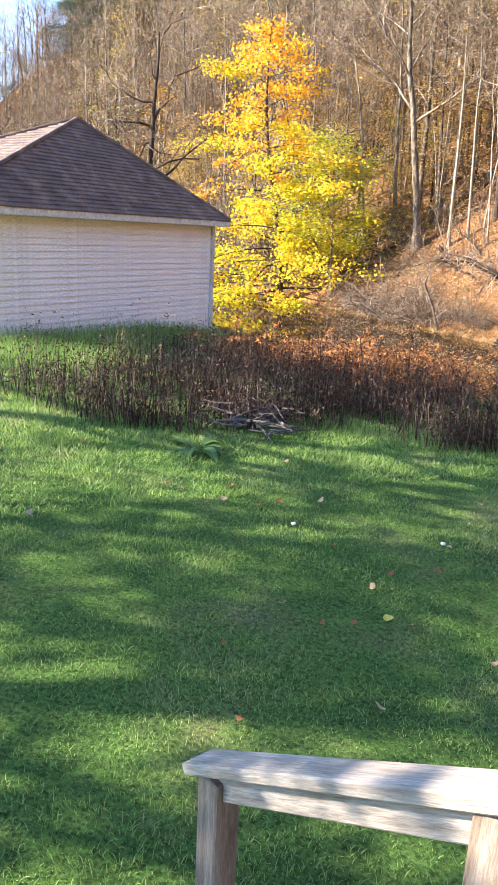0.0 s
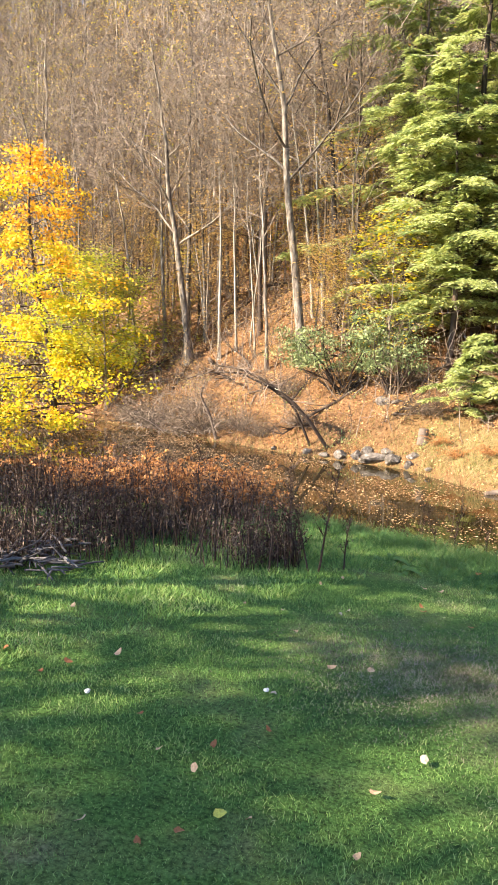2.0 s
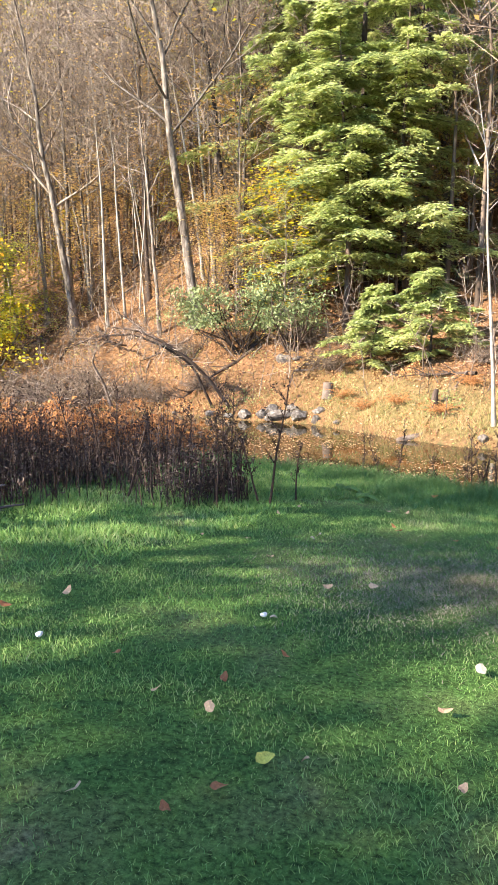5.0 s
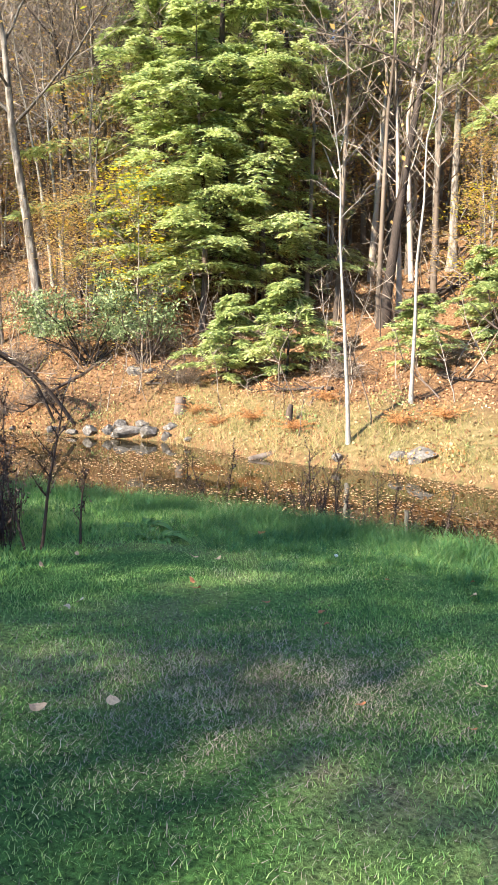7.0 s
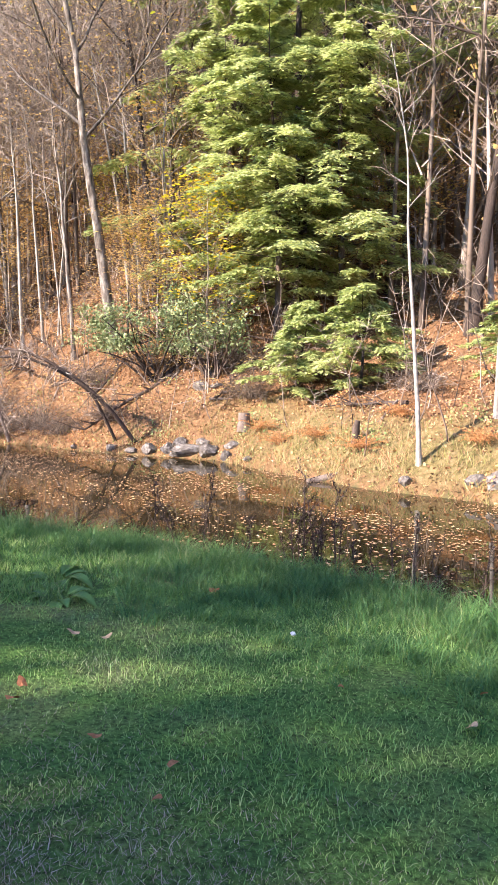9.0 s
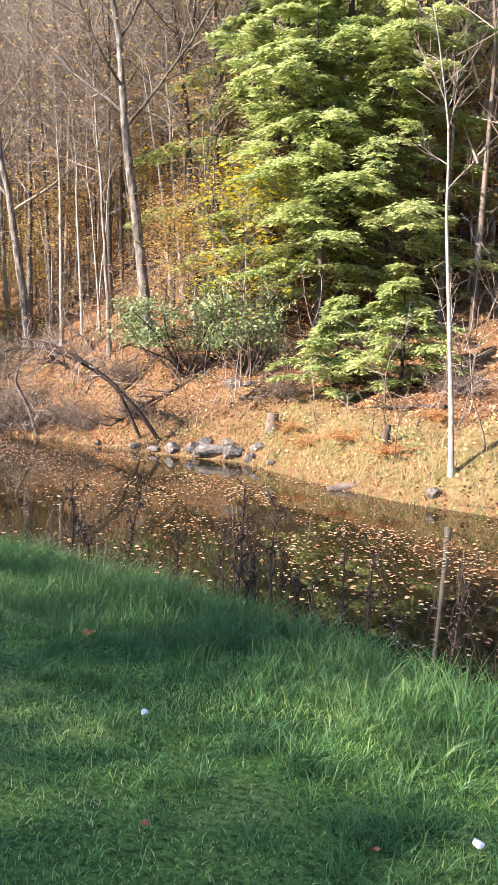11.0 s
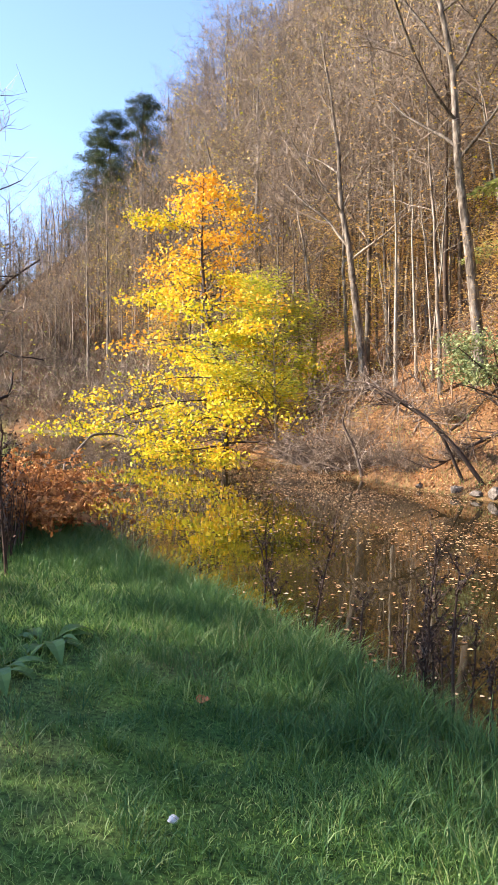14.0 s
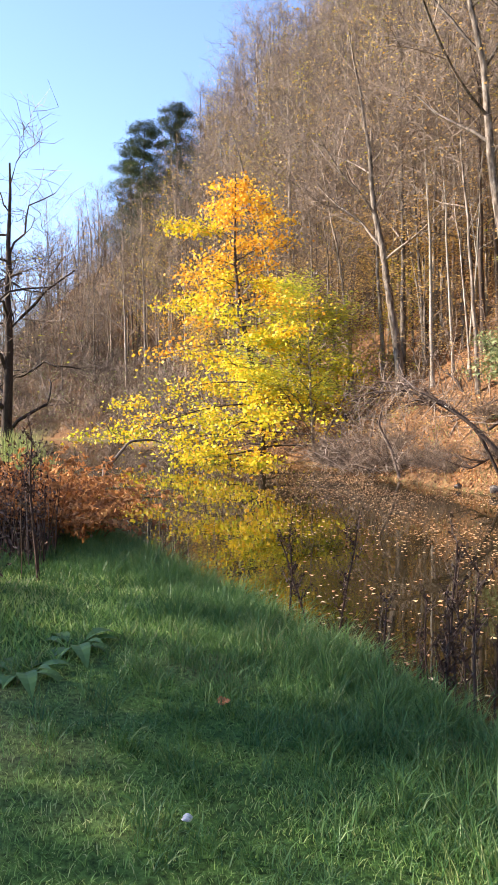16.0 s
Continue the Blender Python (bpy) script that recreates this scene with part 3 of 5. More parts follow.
# thin crooked understorey stems with a few level sprays of leaves
ru = np.random.default_rng(141)
stems, feet, sprays = Wood(), [], []
while len(feet) < 850:
    x, y = ru.uniform(-24, 18), ru.uniform(22, 66)
    z, far, near = (float(v[0]) for v in terrain([x], [y]))
    if far < 1.0 or far > 26 or ru.uniform() > 1.15 - far / 26 or (x > 2 and ru.uniform() < 0.55):
        continue
    tall = ru.uniform(0.8, 4.2) * (0.6 + 0.4 * min(1, far / 6))
    line = wander(ru, (x, y, z - 0.1), (ru.normal() * 0.35, ru.normal() * 0.35, 1), tall, 6, 0.13, 0.05)
    stems.tube(line, np.linspace(0.012 + 0.005 * tall, 0.005, 7), 3)
    for q in (2, 3, 4, 5):
        side = wander(ru, line[q], (ru.normal(), ru.normal(), 0.5), tall * ru.uniform(0.15, 0.35), 4, 0.14)
        stems.tube(side, np.linspace(0.011, 0.004, 5), 3)
        if ru.uniform() < 0.35 and x < 3:
            sprays.append(side)
    feet.append(line[3:])
stems.slivers(ru, np.concatenate(feet), 9000, 0.55, 0.006)
stuff("understorey_stems", np.concatenate(stems.v), np.concatenate(stems.f), TWIG, "thin crooked bare stems of undergrowth on the slope", "undergrowth")
ends = np.concatenate(sprays)
c = ends[ru.integers(0, len(ends), 15000)] + ru.normal(size=(15000, 3)) * np.array([0.3, 0.3, 0.05])
stuff("understorey_leaves", *leaf_quads(c, 0.12, 0.85), LEAF_TAN, "level sprays of yellow and tan leaves on the undergrowth", "leaves")


def maple(seed, height, radius, width, n_low, n_high, lean):
    """A broad autumn maple: low tiers of yellow leaves on spreading limbs, a thin orange top."""
    r = np.random.default_rng(seed)
    trunk, limbs_wood, twigs = Wood(), Wood(), Wood()
    n = 12
    k = np.linspace(0, 1, n + 1)
    pts = np.stack([lean[0] * k + 0.25 * np.sin(k * 7), lean[1] * k + 0.2 * np.cos(k * 6), height * k - 0.3 * (1 - k)], -1)
    rad = radius * (1 - 0.9 * k)
    trunk.tube(pts, rad, 9)
    lows, highs = [], []
    for j in range(64):
        at = 0.03 + 0.93 * (j / 64) ** 1.3
        i = min(int(at * n), n - 1)
        p = pts[i] + (pts[i + 1] - pts[i]) * (at * n - i)
        a = j * 2.4 + r.uniform(-0.5, 0.5)
        lift = 0.02 + 0.5 * at
        reach = width / 2 * (1.03 - at) ** 0.88 * r.choice([0.55, 0.85, 1.0, 1.15])
        line = wander(r, p, (math.cos(a), math.sin(a), lift), reach, 6, 0.07, -0.05)
        limbs_wood.tube(line, np.linspace(max(rad[i] * 0.3, 0.02), 0.008, 7), 4)
        warm = r.uniform() < 0.95 * smooth((at - 0.28) / 0.5)
        for q in range(6):
            b = a + r.uniform(-1.0, 1.0)
            s = line[min(6, 2 + q)]
            tw = wander(r, s, (math.cos(b), math.sin(b), 0.05), reach * 0.34, 4, 0.1, -0.04)
            twigs.tube(tw, np.linspace(0.014, 0.005, 5), 3)
            (highs if warm else lows).append(tw)
    meshes = []
    for lines, count, mat in ((lows, n_low, LEAF_YELLOW), (highs, n_high, LEAF_ORANGE)):
        ends = np.concatenate([q for q in lines if r.uniform() < 0.9])
        c = ends[r.integers(0, len(ends), count)] + r.normal(size=(count, 3)) * np.array([0.40, 0.40, 0.22])
        v, f = leaf_quads(c, 0.19, 0.5, 0.85)
        meshes.append(mesh_from("leaves", v, f, mat))
    return trunk.mesh("trunk", BARK_DARK), twigs.mesh("branchwork", TWIG), meshes, limbs_wood.mesh("limbwork", BARK_DARK)


def stand_maple(seed, at, label, *spec):
    t, b, (low, high), lw = maple(seed, *spec)
    ob = empty("maple_tree", label, "tree", (*at, ground_z(*at)))
    child("trunk", t, ob), child("branchwork", b, ob), child("limbwork", lw, ob)
    child("lower_crown", low, ob, "bright yellow leaves in low tiers")
    child("upper_crown", high, ob, "thin orange leaves at the top")


stand_maple(61, (-17.4, 42.6), "broad maple with bright yellow and orange leaves over the pond", 16.2, 0.20, 16.5, 21000, 4800, (-1.2, -0.8))
stand("maple_tree", forest_tree(62, 7.5, 0.10, 0.03, levels=2, limbs=18, leaves=10500, leaf_mat=LEAF_GREENISH, leaf_size=0.18, spread=0.62, fine=400), "small maple with yellow-green leaves beside the pond", "tree", (-14.0, 42.2))
stand("maple_tree", forest_tree(63, 12.0, 0.12, 0.2, levels=2, limbs=18, leaves=1500, leaf_mat=LEAF_ORANGE, leaf_size=0.2, spread=0.4), "thin maple with orange leaves on the slope", "tree", (-40, 66))


def hemlock(seed, height, radius, width, first, count, droop=-0.06, mat=NEEDLES, loose=1.0):
    """An evergreen with drooping tiers of flat feathery sprays."""
    r = np.random.default_rng(seed)
    trunk, limbs_wood, sprays = Wood(), Wood(), []
    n = 10
    k = np.linspace(0, 1, n + 1)
    pts = np.stack([0.2 * np.sin(k * 5 + seed), 0.2 * np.cos(k * 4), height * k - 0.3 * (1 - k)], -1)
    rad = radius * (1 - 0.92 * k)
    trunk.tube(pts, rad, 8)
    limbs = int(30 + height * 2.4)
    for j in range(limbs):
        at = first + (0.99 - first) * (j + r.uniform(0, 0.9)) / limbs
        p = np.array([np.interp(at, k, pts[:, q]) for q in range(3)])
        a = j * 2.4 + r.uniform(-0.7, 0.7)
        reach = width / 2 * (1.03 - at) ** 0.55 * r.choice([0.3, 0.6, 0.9, 1.1, 1.35]) * r.uniform(0.8, 1.15)
        line = wander(r, p, (math.cos(a), math.sin(a), r.uniform(0.0, 0.7)), reach, 9, 0.08, droop * 1.5)
        limbs_wood.tube(line, np.linspace(max(0.12 * radius, 0.016), 0.006, 10), 3)
        for q in range(2, 10):
            for side in (-1, 1, -0.55, 0.55, 0):
                b = a + side * r.uniform(0.7, 1.15)
                tw = wander(r, line[q], (math.cos(b), math.sin(b), r.uniform(-0.15, 0.1)), reach * 0.27 * (1.25 - q / 10) * r.uniform(0.6, 1.2) + 0.15, 5, 0.07, droop * 1.8)
                sprays.append(np.c_[tw, np.full(6, b)])
    sprays = np.array(sprays)
    sprays = sprays[r.uniform(size=len(sprays)) < 0.85]
    which, at = r.integers(0, len(sprays), count), r.uniform(0.2, 4.99, count)
    low = at.astype(int)
    pick = sprays[which, low] + (sprays[which, low + 1] - sprays[which, low]) * (at - low)[:, None]
    c = pick[:, :3] + r.normal(size=(count, 3)) * np.array([0.05, 0.05, 0.03]) * loose
    b = sprays[which, 0, 3] + r.choice([-1, 1], count) * r.uniform(0.3, 0.9, count)
    length, wide = r.uniform(0.12, 0.34, count), r.uniform(0.022, 0.05, count)
    u = np.stack([np.cos(b), np.sin(b), r.uniform(-0.6, 0.05, count)], -1) * length[:, None]
    w = np.stack([-np.sin(b), np.cos(b), r.normal(size=count) * 0.35], -1) * wide[:, None]
    v = np.stack([c, c + u * 0.5 + w, c + u, c + u * 0.5 - w], 1).reshape(-1, 3)
    f = np.arange(count)[:, None] * 4 + [0, 1, 2, 3]
    return trunk.mesh("trunk", BARK_DARK), None, mesh_from("crown", v, f, mat), limbs_wood.mesh("limbwork", BARK_DARK)


HEM = "hemlock with drooping light green feathery branches"
big_hem = hemlock(71, 20, 0.25, 12.5, 0.14, 80000)
mid_hem = hemlock(72, 15, 0.18, 10.5, 0.16, 56000)
low_hem = hemlock(73, 4.2, 0.07, 4.8, 0.10, 15000)
high_hem = hemlock(75, 19, 0.24, 10.0, 0.36, 50000, mat=NEEDLES)
for made, x, y, turn, size in ((big_hem, 5.2, 36.2, 0, 1.0), (mid_hem, 2.4, 38.0, 80, 1.15), (mid_hem, 3.9, 34.2, 200, 0.85), (mid_hem, 6.6, 34.6, 310, 0.95), (high_hem, 13.4, 37.5, 130, 1.0),
                               (low_hem, 4.4, 29.6, 0, 0.75), (low_hem, 6.2, 28.8, 120, 0.8), (low_hem, 9.6, 25.4, 60, 0.55), (low_hem, 12.2, 26.0, 220, 0.7),
                               (high_hem, 15.5, 29.5, 40, 0.95), (high_hem, 18.5, 36, 90, 1.0), (high_hem, 9.0, 41.0, 200, 0.9)):
    stand("hemlock", made, HEM, "tree", (x, y), turn, size, "hemlocks on the slope")
# dark conifers on the far ridge
ridge_hem = hemlock(74, 17, 0.22, 10.0, 0.12, 40000, mat=NEEDLES_DARK, loose=7.0)
for x, y, size in ((-66, 92, 1.25), (-69.5, 93, 1.0), (-62.5, 95, 1.15)):
    stand("conifer", ridge_hem, "dark evergreen on the distant ridge", "tree", (x, y), x * 7, size, "evergreens on the ridge")

# the dense far wood higher up the slope: trunks and a haze of fine branches
r = np.random.default_rng(77)
wood_far = Wood()
starts = []
n = 0
while n < 2500:
    x, y = r.uniform(-170, 45, 400), r.uniform(24, 150, 400)
    z, far, near = terrain(x, y)
    ok = (far > 9) & (far < 85) & (r.uniform(size=400) < 0.35 + 0.65 * np.exp(-np.hypot(x + 50, y - 72) / 50))
    for px, py, pz in zip(x[ok], y[ok], z[ok]):
        h = r.uniform(12, 20) if px > -60 else r.uniform(8, 13)
        line = np.array([[px, py, pz - 0.3], [px + r.normal() * 0.3, py + r.normal() * 0.3, pz + h * 0.5], [px + r.normal() * 0.7, py + r.normal() * 0.7, pz + h]])
        wood_far.tube(line, [r.uniform(0.08, 0.17), 0.07, 0.015], 5)
        k = r.uniform(0.25, 1.0, (16, 1))
        c = line[0] + (line[2] - line[0]) * k
        a = r.uniform(0, 2 * np.pi, 16)
        reach = (1.15 - k) * h * r.uniform(0.12, 0.34, (16, 1))
        c2 = c + np.stack([np.cos(a), np.sin(a), np.full(16, 0.9)], -1) * reach
        for p, q in zip(c, c2):
            starts += [p + (q - p) * 0.4, p + (q - p) * 0.7, q]
        wood_far.v.append(np.stack([c - [0.04, 0, 0], c + [0.04, 0, 0], c2], 1).reshape(-1, 3))
        wood_far.n += 48
        wood_far.f.append(np.arange(16)[:, None] * 3 + [0, 1, 2, 2] + wood_far.n - 48)
        n += 1
tri = np.concatenate(wood_far.f)
v = np.concatenate(wood_far.v)
stuff("far_woods", v, np.concatenate([tri[:, [0, 1, 2]], tri[tri[:, 2] != tri[:, 3]][:, [0, 2, 3]]]), TWIG, "bare grey-brown woods climbing the hillside", "woods")
haze = Wood()
haze.slivers(r, np.array(starts), 260000, 1.4, 0.012, 1.5)
stuff("far_branches", np.concatenate(haze.v), np.concatenate(haze.f), TWIG, "haze of fine bare branches over the wooded hillside", "woods")
c = np.array(starts)[r.integers(0, len(starts), 36000)] + r.normal(size=(36000, 3)) * 0.5
stuff("far_leaves", *leaf_quads(c, 0.26, 0.4), LEAF_TAN, "last tan and yellow leaves on the hillside woods", "leaves")
spots = np.array(starts)
fd = terrain(spots[:, 0], spots[:, 1])[1]
spots = spots[(fd < 42) & (spots[:, 0] > -60) & (spots[:, 0] < 4) & (np.sin(spots[:, 0] * 0.5) * np.sin(spots[:, 1] * 0.45 + 1) > -0.1)]
c = spots[r.integers(0, len(spots), 34000)] + r.normal(size=(34000, 3)) * np.array([0.8, 0.8, 0.3])
stuff("far_leaves", *leaf_quads(c, 0.24, 0.7), LEAF_YELLOW, "yellow leaves hanging on in the hillside woods", "leaves")

# ---------------------------------------------------------------- lawn, bank grass and litter
def scatter(n, x0, x1, y0, y1):
    return rng.uniform(x0, x1, n), rng.uniform(y0, y1, n)


def lawn_grass(n, keep_near, joints, lo, hi, width):
    x, y = scatter(n, -9.5, 7, 1.4, 14)
    z, far, near = terrain(x, y)
    k = np.clip(((x + 0.9) * 4.5 + (y - 2.5) * 6.5) / (4.5**2 + 6.5**2), 0, 1)
    off = np.hypot(x + 0.9 - 4.5 * k, y - 2.5 - 6.5 * k)
    tuft = np.sin(x * 2.3 + 1.7 * np.sin(y * 1.1)) * np.sin(y * 2.7 + x * 0.6)
    bare = np.exp(-(((x - 0.65) / 1.0) ** 2 + ((y - 7.2) / 0.8) ** 2))
    ok = (near > 0.1) & ((off < 3.6) if keep_near else (off >= 3.6)) & (rng.uniform(size=n) > 0.85 * bare)
    x, y, z, tuft = x[ok], y[ok], z[ok], tuft[ok]
    h = rng.uniform(lo, hi, len(x)) * (1 + 0.45 * tuft)
    return blades(x, y, z, h, width * rng.uniform(0.7, 1.4, len(x)), 1.5, joints)


stuff("lawn_grass", *lawn_grass(520000, True, 2, 0.014, 0.042, 0.0040), GRASS, "short green lawn grass in shade and sun patches", "grass")
stuff("lawn_grass", *lawn_grass(340000, False, 1, 0.035, 0.08, 0.011), GRASS, "short green lawn grass farther from the walk", "grass")

x, y = scatter(130000, -6, 8, 7, 17)
z, far, near = terrain(x, y)
ok = (near > -0.75) & (near < 1.5) & (rng.uniform(size=len(x)) < 0.8)
x, y, z, near = x[ok], y[ok], z[ok], near[ok]
h = rng.uniform(0.04, 0.13, len(x)) * (0.5 + 0.8 * smooth((1.3 - near) / 1.2))
v1, f1 = blades(x, y, z, h, rng.uniform(0.003, 0.006, len(x)), 1.6, 2)
tx, ty = scatter(14000, -6, 8, 7, 17)
near = terrain(tx, ty)[2]
ok = (near > -0.6) & (near < 2.2) & (rng.uniform(size=len(tx)) < np.clip(1.25 - near / 1.8, 0.05, 1) * 0.75)
tx, ty, near = tx[ok], ty[ok], near[ok]
per = 34
tall = (rng.uniform(0.10, 0.26, len(tx)) * (0.6 + 0.5 * smooth((1.4 - near) / 1.4))).repeat(per)
x, y = tx.repeat(per) + rng.normal(size=len(tall)) * 0.035, ty.repeat(per) + rng.normal(size=len(tall)) * 0.035
z = terrain(x, y)[0]
v2, f2 = blades(x, y, z, tall * rng.uniform(0.5, 1.1, len(tall)), rng.uniform(0.003, 0.0065, len(tall)), 1.7, 2)
stuff("bank_grass", np.concatenate([v1, v2]), np.concatenate([f1, f2 + len(v1)]), GRASS_LONG, "long tufted grass along the edge of the pond", "grass")

# thin dead grass round the worn patch of the lawn
x, y = 0.65 + rng.normal(size=30000) * 0.75, 7.1 + rng.normal(size=30000) * 0.6
z = terrain(x, y)[0]
stuff("dead_grass", *blades(x, y, z, rng.uniform(0.012, 0.04, len(x)), rng.uniform(0.003, 0.006, len(x)), 2.2, 1), STRAW, "flattened brown dead grass on a worn patch of lawn", "grass")

# rough grass at the foot of the outbuilding
x, y = scatter(26000, -10.5, -6.0, 8.5, 17.5)
z = terrain(x, y)[0]
ok = (x > -9.9 + 0.11 * (y - 9)) & (x < -7.4 + 0.5 * np.sin(y * 1.3))
stuff("rough_grass", *blades(x[ok], y[ok], z[ok], rng.uniform(0.12, 0.42, ok.sum()), rng.uniform(0.008, 0.016, ok.sum()), 0.9, 1), GRASS, "unmown grass along the white outbuilding", "grass")

# straw and low growth on the far bank
x, y = scatter(240000, -14, 14, 12, 44)
z, far, near = terrain(x, y)
ok = (far > -0.05) & (far < 3.4) & (rng.uniform(size=len(x)) < np.clip((x + 8) / 12, 0.25, 0.9) * np.clip((3.6 - far) / 2.5, 0, 1))
x, y, z = x[ok], y[ok], z[ok]
stuff("dry_grass", *blades(x, y, z, rng.uniform(0.10, 0.48, len(x)) * (0.6 + 0.5 * np.sin(x * 2.9 + y) * np.sin(y * 2.3 - x)), rng.uniform(0.009, 0.02, len(x)), 1.5, 1), GRASS_DRY, "dry straw and low weeds on the far bank", "grass")

# leaves lying on the slope and drifting on the pond
x, y = scatter(230000, -26, 20, 16, 62)
z, far, near = terrain(x, y)
ok = (far > 0.0) & (far < 22) & (rng.uniform(size=len(x)) < np.clip(1.25 - far / 20, 0, 1))
ok &= (x < 0.5) | (far > 2.6 + np.sin(x * 2.1) * 0.6) | (rng.uniform(size=len(x)) < 0.5)
c = np.stack([x, y, z + 0.03], -1)[ok]
stuff("leaf_litter", *leaf_quads(c, rng.uniform(0.05, 0.11, len(c)), 0.45), LEAF_LITTER, "orange and brown fallen leaves covering the slope", "leaves")

x, y = scatter(300000, -30, 12, 9, 54)
z, far, near = terrain(x, y)
raft = np.sin(x * 0.55 + y * 0.4) + np.sin(y * 0.9 - x * 0.3) + 0.8 * np.sin(x * 2.1 + y * 1.3)
chance = np.clip(1.25 - (-far) / 5.2, 0.15, 1) * np.clip(0.5 + 0.5 * raft, 0.03, 1) * np.where(x < -9, 0.25, 1)
ok = (z < WATER_Z - 0.02) & (far < 0) & (rng.uniform(size=len(x)) < chance * 0.95)
c = np.stack([x, y, np.full(len(x), WATER_Z + 0.008)], -1)[ok]
stuff("floating_leaf_litter", *leaf_quads(c, rng.uniform(0.035, 0.085, len(c)), 0.985, 0.85), LEAF_FLOAT, "tan leaves drifting on the pond in rafts", "leaves")

# ---------------------------------------------------------------- dead weeds and ferns
WEEDS = [(-7.4, 7.4), (-6.2, 6.9), (-5.0, 7.2), (-4.1, 7.7), (-3.5, 8.9), (-2.6, 9.5), (-1.6, 9.5), (-0.85, 10.0), (-0.9, 11.4), (-1.8, 13.0), (-4.6, 14.6), (-7.8, 13.4)]


def inside(poly, x, y):
    hit = np.zeros(len(x), bool)
    for (ax, ay), (bx, by) in zip(poly, poly[1:] + poly[:1]):
        cross = ((ay > y) != (by > y)) & (x < (bx - ax) * (y - ay) / (by - ay + 1e-12) + ax)
        hit ^= cross
    return hit


x, y = scatter(30000, -8, 0, 6.5, 15)
ok = inside(WEEDS, x, y)
x, y = x[ok], y[ok]
thin_out = np.clip((x + 8.0) / 3.4, 0.10, 1.0) * np.clip(0.55 + 0.75 * np.sin(x * 1.7 + y * 0.9) * np.sin(y * 1.9 - x * 0.7), 0.06, 1)
ok = rng.uniform(size=len(x)) < thin_out
x, y = x[ok], y[ok]
z = terrain(x, y)[0]
clump = 0.5 + 0.5 * np.sin(x * 2.7 + y * 1.2) * np.sin(y * 2.2 - x)
h = 0.2 + rng.uniform(0.1, 1.0, len(x)) ** 1.8 * (0.35 + 0.85 * clump)
v1, f1 = blades(x, y, z, h, rng.uniform(0.008, 0.016, len(x)), 0.28, 1)
k = rng.integers(0, len(x), 30000)
up = rng.uniform(0.25, 1.05, len(k))
c = np.stack([x[k] + rng.normal(size=len(k)) * 0.05, y[k] + rng.normal(size=len(k)) * 0.05, z[k] + h[k] * up], -1)
v2, f2 = leaf_quads(c, 0.055, 0.1, 0.35)
f2 = np.concatenate([f2[:, :3], f2[:, [0, 2, 3]]])
stuff("dead_weeds", np.concatenate([v1, v2]), np.concatenate([f1, f2 + len(v1)]), WEED_BROWN, "thick patch of dead brown weed stalks", "weeds")


def fern_clump(seed, n):
    r = np.random.default_rng(seed)
    w, cs = Wood(), []
    for j in range(n):
        a = r.uniform(0, 2 * np.pi)
        line = wander(r, (r.normal() * 0.12, r.normal() * 0.12, 0), (math.cos(a), math.sin(a), 1.6), r.uniform(0.5, 1.0), 8, 0.08, -0.16)
        w.tube(line, np.linspace(0.006, 0.002, 9), 3)
        for i in range(2, 9):
            side = np.array([-math.sin(a), math.cos(a), 0])
            for s in (-1, 1):
                reach = 0.20 * (1.05 - i / 9)
                for q in range(5):
                    cs.append(line[i] + side * s * reach * (q + 0.5) / 5 + r.normal(size=3) * 0.012)
    v, f = leaf_quads(np.array(cs), 0.05, 0.35, 0.5)
    return w.mesh("stems", FERN_RUST), mesh_from("fronds", v, f, FERN_RUST)


fern_kinds = [fern_clump(s, 26) for s in (81, 82, 83)]
r = np.random.default_rng(9)
for j, (x, y) in enumerate([(-4.6, 14.3), (-4.1, 14.6), (-3.6, 14.5), (-3.1, 14.2), (-2.7, 13.9), (-5.1, 14.5), (-3.4, 13.7), (-4.3, 13.6), (-5.4, 13.8), (-2.5, 13.3), (-5.9, 14.2), (-3.0, 13.1), (-4.9, 13.2), (-6.3, 13.4), (-2.2, 13.6)]):
    ob = empty("fern", "rust-brown dead fern clump at the water's edge", "fern", (x, y, ground_z(x, y)), "rusty ferns by the pond", turn=r.uniform(0, 360))
    ob.scale = (1.4,) * 3
    stems, fronds = fern_kinds[j % 3]
    child("stem", stems, ob), child("frond", fronds, ob)


def weed_stalk(seed, height, arms):
    r = np.random.default_rng(seed)
    w, arm, cs = Wood(), Wood(), []
    line = wander(r, (0, 0, -0.05), (r.normal() * 0.1, r.normal() * 0.1, 1), height, 8, 0.05, 0.02)
    w.tube(line, np.linspace(0.017, 0.007, 9), 4)
    for j in range(arms):
        i = r.integers(3, 9)
        a = r.uniform(0, 2 * np.pi)
        tw = wander(r, line[i], (math.cos(a), math.sin(a), 1.4), height * r.uniform(0.08, 0.25), 3, 0.1)
        arm.tube(tw, np.linspace(0.007, 0.003, 4), 3)
        for p in tw[1:]:
            cs += [p + r.normal(size=3) * 0.018 for _ in range(5)]
    cs += [p + r.normal(size=3) * 0.02 for p in line[4:] for _ in range(8)]
    v, f = leaf_quads(np.array(cs), 0.036, 0.1, 0.5)
    return w.mesh("stalk", WEED_BROWN), arm.mesh("branchwork", WEED_BROWN), mesh_from("seed_heads", v, f, WEED_BROWN)


